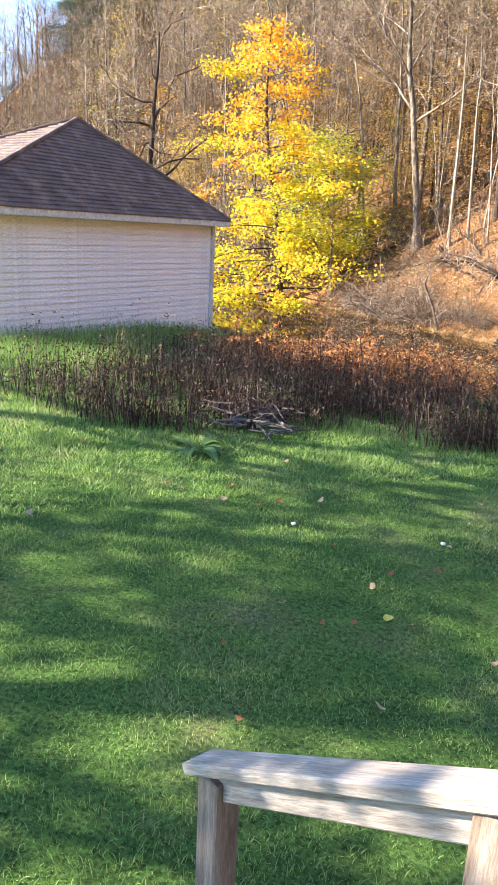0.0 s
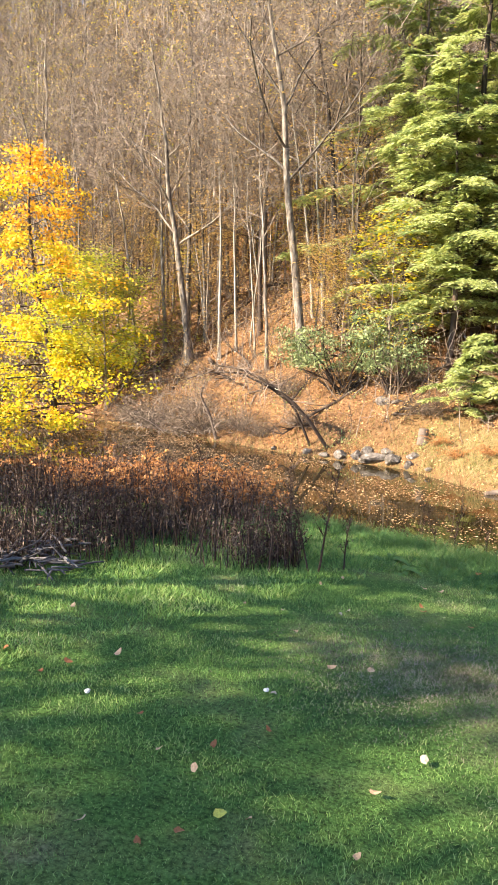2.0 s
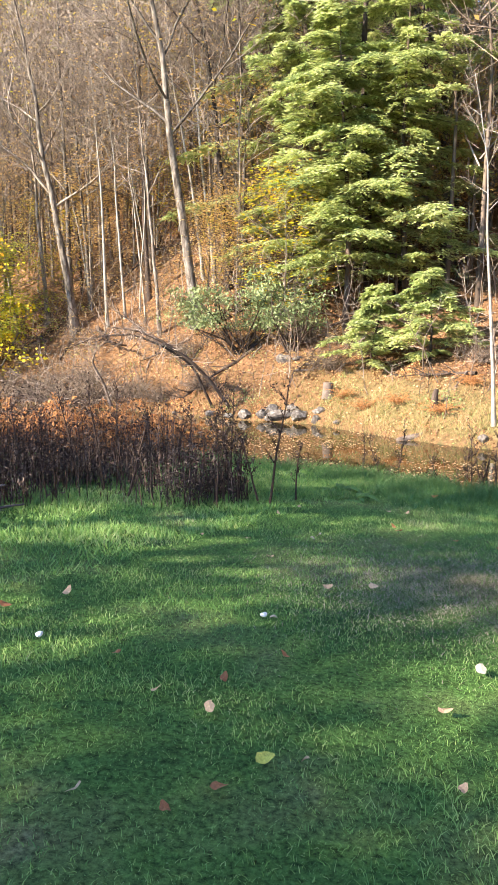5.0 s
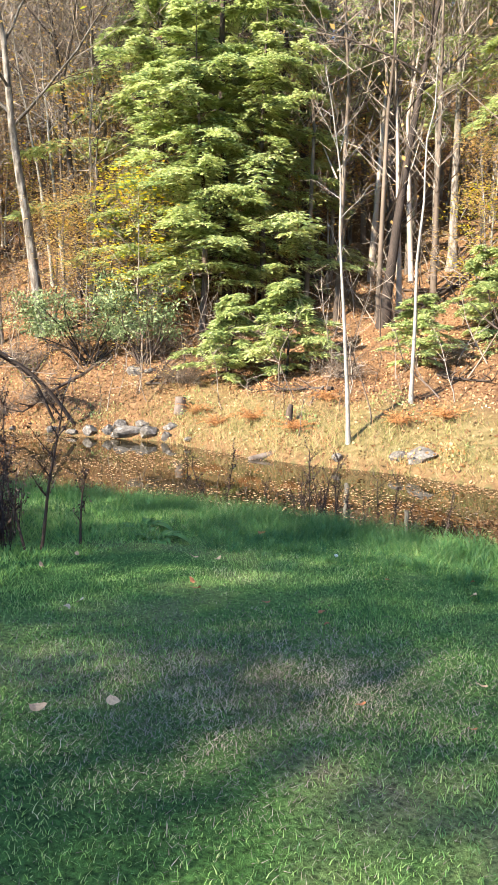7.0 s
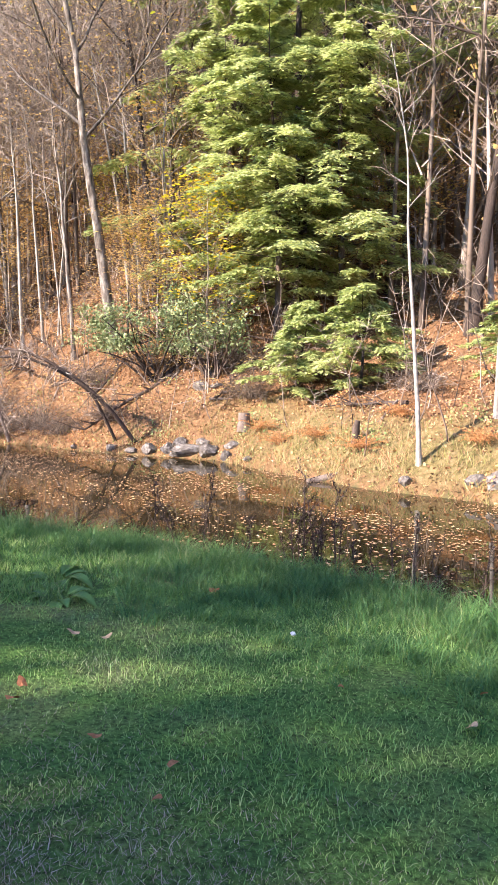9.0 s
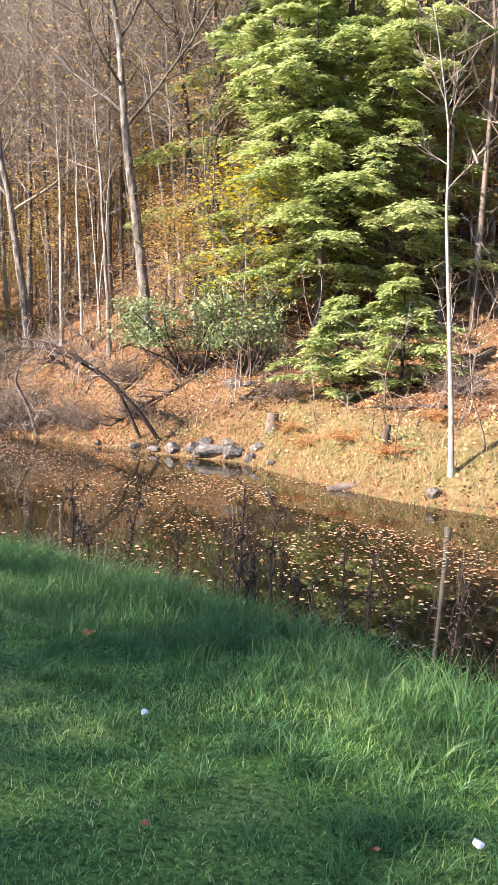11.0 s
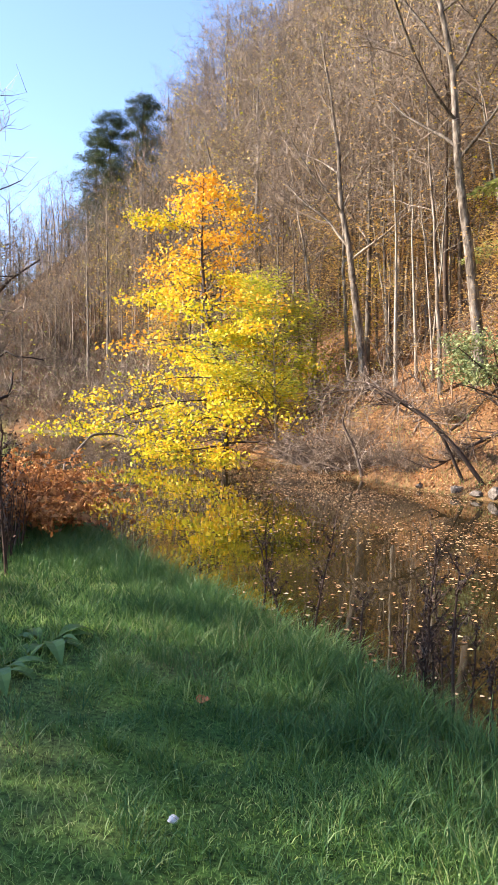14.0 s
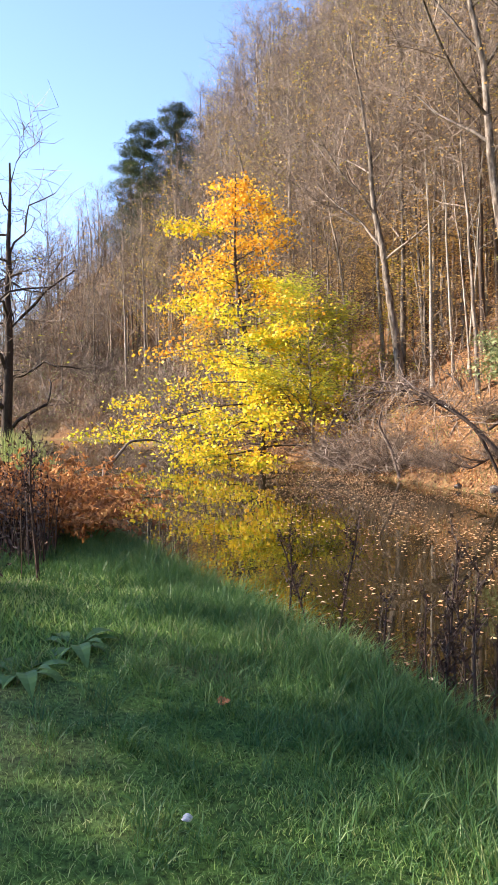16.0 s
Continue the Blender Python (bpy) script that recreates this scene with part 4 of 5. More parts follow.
stalk_kinds = [weed_stalk(s, h, a) for s, h, a in ((91, 1.25, 12), (92, 1.0, 10), (93, 1.45, 14), (94, 0.8, 8))]
spots = [(2.22, 11.96), (2.35, 11.85), (2.45, 11.95), (2.15, 12.1), (2.55, 11.7), (2.9, 11.7), (3.0, 11.55), (2.75, 11.8), (3.15, 11.45), (3.4, 11.2), (3.55, 11.0), (1.85, 12.25), (0.9, 12.7),
         (-0.73, 9.95), (-0.62, 10.05), (-0.95, 10.2), (-1.2, 9.7), (-1.5, 9.8), (-1.05, 10.6), (-0.3, 10.3), (-1.9, 9.9), (-2.2, 10.0), (-2.5, 10.4), (-1.4, 11.2), (-1.1, 12.1), (-1.9, 12.6), (-3.0, 11.3), (-3.6, 12.0), (-2.6, 12.4), (-4.4, 12.5), (-3.4, 10.2), (-2.9, 9.7)]
spots += [(2.28 + 0.11 * math.sin(k * 2.1) + 0.055 * k, 11.98 - 0.045 * k + 0.09 * math.cos(k * 3.3)) for k in range(5)]
spots += [(1.2 + 0.16 * k, 12.55 - 0.05 * k + 0.08 * math.sin(k * 2.7)) for k in range(2)]
for j, (x, y) in enumerate(spots):
    ob = empty("weed_stalk", "tall dead brown weed stalk with dry seed heads", "weed", (x, y, ground_z(x, y)), "tall dead weed stalks", turn=j * 77.0)
    ob.scale = ((0.5 if j < 13 or j > 31 else 0.75) + 0.25 * ((j * 37) % 10) / 10,) * 3
    stem, sides, heads = stalk_kinds[j % 4]
    child("stalk", stem, ob), child("branchwork", sides, ob), child("seed_head", heads, ob)


def broad_leaf(length, width, droop):
    """One dock leaf: a cupped blade on a stem, as a strip of cross-sections."""
    bm = bmesh.new()
    rows = []
    for i in range(9):
        k = i / 8
        w = width * (math.sin(math.pi * min(1, max(0, k * 1.15 - 0.15)) ** 0.8) * 0.5 + 0.03)
        p = Vector((length * k, 0, length * (0.75 * k - droop * k * k)))
        rows.append([bm.verts.new(p + Vector((0, -w, 0.25 * w))), bm.verts.new(p), bm.verts.new(p + Vector((0, w, 0.25 * w)))])
    for a, b in zip(rows[:-1], rows[1:]):
        for q in (0, 1):
            bm.faces.new((a[q], a[q + 1], b[q + 1], b[q]))
    me = bpy.data.meshes.new("leaf")
    bm.to_mesh(me)
    bm.free()
    me.materials.append(DOCK)
    return me


dock_leaves = [broad_leaf(0.34, 0.12, 0.6), broad_leaf(0.26, 0.10, 0.75), broad_leaf(0.40, 0.13, 0.9)]
for x, y, n, size in ((-3.82, 7.15, 26, 1.1), (0.42, 10.6, 11, 0.75), (0.30, 11.1, 12, 0.8)):
    ob = empty("dock_plant", "low dock plant with broad green leaves on the lawn", "plant", (x, y, ground_z(x, y)), "dock plants in the grass")
    for j in range(n):
        lf = child("leaf", dock_leaves[j % 3], ob)
        lf.matrix_basis = pose(0.05 * math.cos(j * 2.4), 0.05 * math.sin(j * 2.4), 0, 0, -10 + (j * 29) % 35, j * 137.5) @ Matrix.Scale(size * (0.75 + 0.05 * (j % 7)), 4)

# heap of grey sticks and ash among the weeds
heap = empty("brush_pile", "heap of grey weathered sticks among dead weeds", "brush pile", (-3.75, 8.55, ground_z(-3.75, 8.55)))
r = np.random.default_rng(17)
for j in range(90):
    w = Wood()
    a = r.uniform(0, 2 * np.pi)
    p = np.array([r.normal() * 0.30, r.normal() * 0.22, 0.03 + abs(r.normal()) * 0.10])
    line = wander(r, p, (math.cos(a), math.sin(a), r.uniform(-0.1, 0.25)), r.uniform(0.15, 0.5), 4, 0.1)
    w.tube(line, np.linspace(0.016, 0.006, 5) * r.uniform(0.7, 1.4), 5)
    child("stick", w.mesh("stick", ASHWOOD), heap)


# ---------------------------------------------------------------- leaves and pale stones on the lawn
def fallen_leaf_mesh(mat):
    bm = bmesh.new()
    rim = [bm.verts.new((0.06 * math.cos(a) * (1 + 0.2 * math.cos(3 * a)), 0.038 * math.sin(a) * (1 + 0.15 * math.sin(5 * a)), 0.012 * math.cos(2 * a) + 0.01 * math.sin(a))) for a in [q * math.pi / 7 for q in range(14)]]
    mid = bm.verts.new((0, 0, -0.006))
    for a, b in zip(rim, rim[1:] + rim[:1]):
        bm.faces.new((mid, a, b))
    me = bpy.data.meshes.new("fallen_leaf")
    bm.to_mesh(me)
    bm.free()
    me.materials.append(mat)
    return me


def plain_leaf(name, colour):
    m = rough_surface(name, [(0.3, tuple(c * 0.7 for c in colour)), (0.7, colour)], 30, 90, rough=0.65, bump=0.3)
    return fallen_leaf_mesh(m)


LAWN_LEAVES = {"rust": plain_leaf("rust_leaf", (0.40, 0.15, 0.06)), "tan": plain_leaf("tan_leaf", (0.58, 0.38, 0.22)), "yellow": plain_leaf("yellow_leaf", (0.72, 0.58, 0.10)), "pale": plain_leaf("pale_leaf", (0.44, 0.38, 0.29))}
drops = [("tan", -1.4, 5.11), ("rust", -1.09, 5.26), ("rust", -0.77, 5.57), ("tan", -0.74, 7.64), ("pale", -0.8, 6.16), ("yellow", -0.93, 4.56), ("tan", -0.21, 4.41), ("rust", -1.28, 4.21), ("rust", 1.0, 8.47), ("pale", -0.25, 8.48),
         ("tan", -0.06, 6.89), ("tan", -0.39, 6.85), ("rust", 2.14, 9.12), ("rust", -1.31, 3.01), ("tan", -1.6, 4.3), ("tan", -1.15, 4.95), ("rust", -2.4, 6.2), ("tan", -2.1, 6.5), ("rust", -1.7, 3.6), ("tan", -2.6, 4.2)]
r = np.random.default_rng(23)
for j in range(60):
    x, y = r.uniform(-6, 4.5), r.uniform(2.6, 11)
    if terrain([x], [y])[2][0] > 1.0:
        drops.append((("rust", "tan", "tan", "pale", "rust")[j % 5], float(x), float(y)))
WORDS = {"rust": "curled rust-red fallen leaf lying in the grass", "tan": "dry tan fallen leaf lying in the grass", "yellow": "bright yellow fallen leaf lying in the grass", "pale": "pale dried fallen leaf lying in the grass"}
for j, (kind, x, y) in enumerate(drops):
    ob = tagged(new("fallen_leaf", LAWN_LEAVES[kind]), WORDS[kind], "leaf", "leaves on the lawn")
    ob.matrix_world = pose(x, y, ground_z(x, y) + 0.045, (j * 31) % 40 - 20, (j * 53) % 50 - 25, j * 67) @ Matrix.Scale(0.42 + 0.05 * (j % 6), 4)


def stone_mesh(seed, mat):
    bm = bmesh.new()
    bmesh.ops.create_icosphere(bm, subdivisions=2, radius=1.0)
    for v in bm.verts:
        d = noise.noise(v.co * 1.1 + Vector((seed * 7.3, 0, 0)))
        e = noise.noise(v.co * 3.0 + Vector((0, seed * 3.1, 0)))
        v.co *= 0.85 + 0.35 * d + 0.10 * e
        v.co.z *= 0.62
    cuts = np.random.default_rng(int(abs(seed) * 100) + 3)
    for _ in range(9):
        d = Vector(cuts.normal(size=3)).normalized()
        reach = 0.55 + 0.2 * cuts.uniform()
        for v in bm.verts:
            over = v.co.dot(d) - reach * (0.7 if abs(d.z) > 0.6 else 1.0)
            if over > 0:
                v.co -= d * over
    me = bpy.data.meshes.new("stone")
    bm.to_mesh(me)
    bm.free()
    me.materials.append(mat)
    return me


WHITE = rough_surface("white_pebble", [(0.3, (0.6, 0.6, 0.58)), (0.7, (0.82, 0.82, 0.80))], 20, 60, bump=0.3)
for x, y, s in ((-2.08, 5.74, 0.03), (1.99, 9.99, 0.026), (3.26, 9.23, 0.03), (-0.86, 6.2, 0.03)):
    ob = tagged(new("pebble", stone_mesh(x, WHITE)), "small white pebble lying in the grass", "pebble", "white pebbles on the lawn")
    ob.matrix_world = pose(x, y, ground_z(x, y) + 0.03 + s * 0.4, 0, 0, x * 90) @ Matrix.Scale(s, 4)

# ---------------------------------------------------------------- the far bank
stone_kinds = [stone_mesh(s, STONE) for s in range(5)]
r = np.random.default_rng(31)
rocks = [(0.75, 28.3, 0.5), (0.1, 28.8, 0.32), (-0.5, 29.1, 0.30), (1.4, 27.9, 0.34), (1.9, 27.3, 0.26), (-1.1, 29.4, 0.24), (2.1, 27.9, 0.25), (0.5, 28.9, 0.3), (1.2, 28.5, 0.28), (-1.8, 29.9, 0.2), (2.5, 26.3, 0.18), (7.4, 20.2, 0.4), (7.0, 20.6, 0.25), (5.7, 21.4, 0.2), (1.1, 32.0, 0.35), (1.7, 31.6, 0.25), (-3.2, 31.0, 0.2)]
for j, (x, y, s) in enumerate(rocks):
    ob = tagged(new("rock", stone_kinds[j % 5]), "weathered grey rock on the far bank", "rock", "rocks on the far bank")
    ob.matrix_world = pose(x, y, max(ground_z(x, y), WATER_Z) + s * 0.08, (j * 17) % 24 - 12, (j * 29) % 24 - 12, j * 61) @ Matrix.Diagonal((s * 1.35, s * (0.8 + 0.1 * (j % 4)), s * (0.9 + 0.2 * (j % 5)), 1))


def log_thing(name, label, category, pts, radii, mat, sides=10, twigs=0, seed=0, twig_len=0.6):
    w = Wood()
    pts = np.array(pts, float)
    k = np.linspace(0, 1, len(pts))
    fine = np.linspace(0, 1, 4 * len(pts))
    line = np.stack([np.interp(fine, k, pts[:, q]) for q in range(3)], -1)
    line[1:-1] = (line[:-2] + 2 * line[1:-1] + line[2:]) / 4
    rad = np.interp(fine, k, radii)
    w.tube(line, rad, sides)
    w.tube([line[0] + (line[0] - line[1]) * 0.01, line[0]], [0.001, rad[0]], sides)
    w.tube([line[-1], line[-1] + (line[-1] - line[-2]) * 0.01], [rad[-1], 0.001], sides)
    ob = empty(name, label, category, tuple(pts[0]))
    body = child("trunk", w.mesh("trunk", mat), ob)
    body.matrix_basis = Matrix.Translation(-pts[0])
    r = np.random.default_rng(seed)
    if twigs:
        t = Wood()
        for j in range(twigs):
            i = r.integers(len(line) // 3, len(line))
            way = r.normal(size=3) + np.array([0, 0, 0.2])
            tw = wander(r, line[i], way, twig_len * r.uniform(0.5, 1.4), 5, 0.14)
            t.tube(tw, np.linspace(min(0.02, rad[i] * 0.5), 0.004, 6), 3)
            for q in (2, 3, 4):
                t.tube(wander(r, tw[q], r.normal(size=3), twig_len * 0.4, 3, 0.15), np.linspace(0.008, 0.003, 4), 3)
        tb = child("branchwork", t.mesh("branchwork", TWIG), ob)
        tb.matrix_basis = Matrix.Translation(-pts[0])
    return ob


g = ground_z
log_thing("fallen_limb", "dark arched fallen limb leaning down the far bank", "limb", [(-1.0, 29.9, g(-1.0, 29.9) - 0.05), (-1.7, 29.6, -0.05), (-2.5, 29.4, 0.8), (-3.5, 29.3, 1.5), (-4.4, 29.4, 1.9), (-5.3, 29.7, 2.0)], [0.07, 0.068, 0.065, 0.052, 0.04, 0.02], BARK_DARK, twigs=60, seed=4, twig_len=0.9)
log_thing("fallen_limb", "thin dark dead limb arching beside a thicker one", "limb", [(-1.7, 30.4, g(-1.7, 30.4) - 0.05), (-2.4, 30.1, 0.55), (-3.4, 30.0, 1.25), (-4.6, 30.2, 1.75), (-6.0, 30.6, 1.7), (-7.0, 31.0, 1.35)], [0.05, 0.05, 0.045, 0.04, 0.03, 0.015], BARK_DARK, twigs=70, seed=6, twig_len=1.1)
log_thing("dead_snag", "thin dead leaning stem at the pond's edge", "snag", [(-5.97, 33.4, -1.5), (-6.3, 33.3, -0.3), (-6.75, 33.2, 0.6), (-6.5, 33.0, 1.3)], [0.075, 0.06, 0.045, 0.02], DEADWOOD, twigs=16, seed=5)
log_thing("stump", "short pale sawn tree stump on the far bank", "stump", [(2.49, 28.6, g(2.49, 28.6) - 0.08), (2.49, 28.6, g(2.49, 28.6) + 0.25), (2.50, 28.6, g(2.49, 28.6) + 0.5)], [0.24, 0.19, 0.18], DEADWOOD, sides=14)
log_thing("log", "short rotten log lying at the waterline", "log", [(3.75, 22.95, -1.40), (4.15, 23.05, -1.34), (4.6, 23.1, -1.25)], [0.08, 0.10, 0.09], DEADWOOD)
log_thing("stump", "small broken stump in the dry grass", "stump", [(5.15, 24.2, g(5.15, 24.2) - 0.1), (5.15, 24.2, g(5.15, 24.2) + 0.35), (5.2, 24.2, g(5.15, 24.2) + 0.55)], [0.13, 0.10, 0.06], BARK_DARK)
log_thing("drift_branch", "bare grey branch sticking out of the pond", "branch", [(-17.6, 30.4, -1.5), (-18.0, 30.9, -1.15), (-18.3, 31.4, -1.2), (-18.6, 32.6, -0.55), (-18.9, 33.6, -0.1), (-18.5, 34.6, -0.05), (-18.2, 35.2, -0.25)], [0.05, 0.06, 0.07, 0.07, 0.06, 0.045, 0.02], DEADWOOD, twigs=7, seed=8, twig_len=0.6)
log_thing("fallen_tree", "dark fallen trunk lying across the slope", "log", [(3.2, 33.2, g(3.2, 33.2) + 0.5), (4.6, 33.6, g(4.6, 33.6) + 0.75), (6.2, 33.2, g(6.2, 33.2) + 0.5), (7.6, 32.6, g(7.6, 32.6) + 0.1)], [0.04, 0.08, 0.11, 0.13], BARK_DARK, twigs=20, seed=12, twig_len=1.0)


def windfall(seed, length, radius):
    """A dead branch lying on the ground with its side twigs."""
    r = np.random.default_rng(seed)
    w, side = Wood(), Wood()
    line = wander(r, (-length / 2, 0, 0.12), (1, 0, 0.03), length, 8, 0.07)
    w.tube(line, np.linspace(radius, radius * 0.35, 9), 6)
    for q in range(2, 9):
        for _ in range(2):
            tw = wander(r, line[q], (0.7, r.uniform(-1, 1), r.uniform(0.0, 0.9)), length * r.uniform(0.12, 0.3), 4, 0.14)
            side.tube(tw, np.linspace(radius * 0.4, 0.006, 5), 4)
    return w.mesh("trunk", BARK_DARK if seed % 2 else DEADWOOD), side.mesh("branchwork", BARK_DARK if seed % 2 else DEADWOOD)


windfall_kinds = [windfall(s, ln, rd) for s, ln, rd in ((131, 3.2, 0.07), (132, 2.2, 0.045), (133, 4.5, 0.10), (134, 1.6, 0.035))]
r = np.random.default_rng(61)
count = 0
while count < 95:
    x, y = r.uniform(-22, 16), r.uniform(22, 60)
    z, far, near = (float(v[0]) for v in terrain([x], [y]))
    if far < 1.2 or far > 20 or r.uniform() > 1.2 - far / 20:
        continue
    ob = tagged(new("fallen_branch"), "dead branch lying among fallen leaves on the slope", "branch", "dead branches on the slope")
    up = Vector((terrain([x - 0.5], [y])[0][0] - terrain([x + 0.5], [y])[0][0], terrain([x], [y - 0.5])[0][0] - terrain([x], [y + 0.5])[0][0], 1)).normalized()
    ob.matrix_world = Matrix.Translation((x, y, z - 0.03)) @ up.to_track_quat("Z", "Y").to_matrix().to_4x4() @ Matrix.Rotation(r.uniform(0, 6.28), 4, "Z") @ Matrix.Scale(r.uniform(0.6, 1.2), 4)
    stem, sides = windfall_kinds[count % 4]
    child("trunk", stem, ob), child("branchwork", sides, ob)
    count += 1


def thicket(seed, n, size):
    r = np.random.default_rng(seed)
    w = Wood()
    for j in range(n):
        a = r.uniform(0, 2 * np.pi)
        line = wander(r, (r.normal() * 0.3, r.normal() * 0.3, 0), (math.cos(a), math.sin(a), r.uniform(0.3, 1.6)), size * r.uniform(0.5, 1.2), 6, 0.16, -0.03)
        w.tube(line, np.linspace(0.022, 0.008, 7), 3)
        for q in range(2, 7):
            for _ in range(2):
                w.tube(wander(r, line[q], r.normal(size=3), size * 0.3, 3, 0.2), np.linspace(0.011, 0.006, 4), 3)
    return w.mesh("branchwork", TWIG)


brush = thicket(41, 60, 2.0)
for x, y, s in ((-6.8, 34.4, 1.0), (-8.2, 35.4, 1.1), (-9.8, 37.0, 1.1), (-5.0, 33.6, 0.7), (-11.4, 38.6, 1.0), (2.8, 30.4, 0.6), (4.9, 31.0, 0.8), (-3.9, 32.4, 0.55), (-2.2, 32.0, 0.5), (-7.4, 36.6, 0.8), (-3.0, 34.6, 0.6), (7.4, 26.6, 0.5), (2.2, 33.4, 0.7)) + tuple((-19 - 2.1 * k + 1.3 * math.sin(k * 2.3), 47.2 + 1.5 * k + 1.8 * math.cos(k * 1.7), 1.5 + 0.35 * math.sin(k * 3.1)) for k in range(24)):
    ob = empty("thicket", "tangled grey leafless brush on the bank", "shrub", (x, y, g(x, y)), "leafless brush on the bank", turn=x * 50)
    ob.scale = (s, s, s * 0.9)
    child("branchwork", brush, ob)


def shrub(seed, n, leaves, width, height):
    r = np.random.default_rng(seed)
    w, ends = Wood(), []
    for j in range(n):
        a = r.uniform(0, 2 * np.pi)
        line = wander(r, (r.normal() * 0.15, r.normal() * 0.15, -0.05), (math.cos(a) * width * 0.5, math.sin(a) * width * 0.5, height), math.hypot(width / 2, height) * r.uniform(0.6, 1.05), 6, 0.14)
        w.tube(line, np.linspace(0.05, 0.012, 7), 5)
        for q in (3, 4, 5, 6):
            tw = wander(r, line[q], r.normal(size=3) * np.array([1, 1, 0.5]) + np.array([0, 0, 0.2]), width * 0.2, 3, 0.15)
            w.tube(tw, np.linspace(0.012, 0.005, 4), 3)
            ends.append(tw[1:])
    ends = np.concatenate(ends)
    ends = ends[ends[:, 2] > height * 0.42]
    c = ends[r.integers(0, len(ends), leaves)] + r.normal(size=(leaves, 3)) * np.array([0.22, 0.22, 0.12])
    v, f = leaf_quads(c, 0.15, 0.45, 0.42)
    return w.mesh("stem", BARK_DARK), mesh_from("foliage", v, f, LEAF_RHODO)


for seed, x, y, wd, ht, lv in ((45, -0.5, 33.3, 4.4, 2.6, 5200), (46, 1.5, 32.6, 3.2, 2.3, 2200), (47, 1.2, 35.5, 2.4, 2.6, 2200)):
    st, fo = shrub(seed, 14, lv, wd, ht)
    ob = empty("rhododendron", "rhododendron bush with dull green leaves and crooked stems", "shrub", (x, y, g(x, y)), "rhododendrons on the slope")
    child("stem", st, ob), child("foliage", fo, ob)

# low growth on the far bank: yellow-green and rusty patches
x, y = scatter(90000, -14, 14, 14, 44)
z, far, near = terrain(x, y)
patch = np.sin(x * 1.3 + y * 0.7) * np.sin(y * 1.1 - x * 0.6)
ok = (far > 0.1) & (far < 3.6) & (patch > 0.15) & (rng.uniform(size=len(x)) < 0.8 * patch)
green = np.sin(x * 0.9 + 2) * np.cos(y * 0.8) > 0
up = rng.uniform(0.02, 0.32, len(x)) * np.clip(patch, 0, 1)
c = np.stack([x, y, z + up], -1)
stuff("bank_weeds", *leaf_quads(c[ok & green], 0.10, 0.3, 0.5), REED, "low yellow-green weeds on the far bank", "weeds")
stuff("bank_weeds", *leaf_quads(c[ok & ~green], 0.10, 0.3, 0.5), FERN_RUST, "low rusty weeds on the far bank", "weeds")
for j, (x, y) in enumerate([(3.4, 26.4), (4.3, 25.6), (5.2, 23.6), (7.6, 22.0), (3.0, 28.0), (8.6, 21.4), (6.4, 24.8)]):
    ob = empty("fern", "reddish dry bracken on the far bank", "fern", (x, y, g(x, y)), "dry bracken on the far bank", turn=j * 50.0)
    ob.scale = (0.8,) * 3
    stems, fronds = fern_kinds[j % 3]
    child("stem", stems, ob), child("frond", fronds, ob)

# ---------------------------------------------------------------- far end of the pond
x, y = scatter(22000, -95, -17, 42, 110)
z, far, near = terrain(x, y)
ok = (far > 0.2) & (far < 34) & (x < -17 - 0.1 * far) & (rng.uniform(size=len(x)) < np.clip(1.1 - far / 40, 0, 1))
base = np.stack([x, y, z], -1)[ok]
rb = np.random.default_rng(55)
brushwood = Wood()
tops = base + np.stack([rb.normal(size=len(base)) * 0.5, rb.normal(size=len(base)) * 0.5, rb.uniform(0.3, 3.6, len(base))], -1)
brushwood.slivers(rb, np.concatenate([base, tops, tops]), 120000, 1.6, 0.014, 1.1)
stuff("far_brush", np.concatenate(brushwood.v), np.concatenate(brushwood.f), TWIG, "grey leafless brush crowding the far shore", "brush")
c = tops[rb.integers(0, len(tops), 14000)] + rb.normal(size=(14000, 3)) * 0.4
stuff("far_brush_leaves", *leaf_quads(c, 0.2, 0.4), REED, "dull green and yellow leaves in the far brush", "leaves")

stand("shore_tree", forest_tree(101, 9.0, 0.20, 0.18, (1.0, -0.4), limbs=12, bark=BARK_DARK, crook=0.2, spread=0.45, fine=250), "gnarled dark bare tree on the pond's edge", "tree", (-14.9, 23.3))
stand("shore_tree", forest_tree(102, 8.0, 0.15, 0.15, (-0.6, 0.4), limbs=12, bark=BARK_DARK, crook=0.2, spread=0.45, fine=250, leaves=120, leaf_mat=LEAF_GREENISH), "crooked dark bare tree by the reeds", "tree", (-17.2, 25.3))
x, y = scatter(7000, -20, -12.5, 21, 32)
z, far, near = terrain(x, y)
ok = (near > -1.1) & (near < 1.2)
x, y, z = x[ok], y[ok], np.maximum(z[ok], WATER_Z - 0.1)
stuff("reeds", *blades(x, y, z, rng.uniform(0.7, 1.3, len(x)), rng.uniform(0.015, 0.03, len(x)), 0.3, 2), REED, "green and straw-coloured reeds along the shore", "reeds")

# unseen trees added behind the walk, placed so that they shade the lawn
for seed, x, y, h in ((111, -13.2, -0.6, 10.3), (112, -10.0, -1.6, 10), (113, -16.4, 3.6, 12), (114, -10.8, 4.2, 9.4)):
    stand("unseen_shade_tree", forest_tree(seed, h, 0.22, 0.3, limbs=14, levels=2, leaves={112: 6000, 114: 1900}.get(seed, 4200), fine=200, leaf_mat=LEAF_GREENISH, leaf_size=0.18, spread=0.42), "unseen leafy tree added to cast shade on the lawn", "tree", (x, y), group="yard trees")

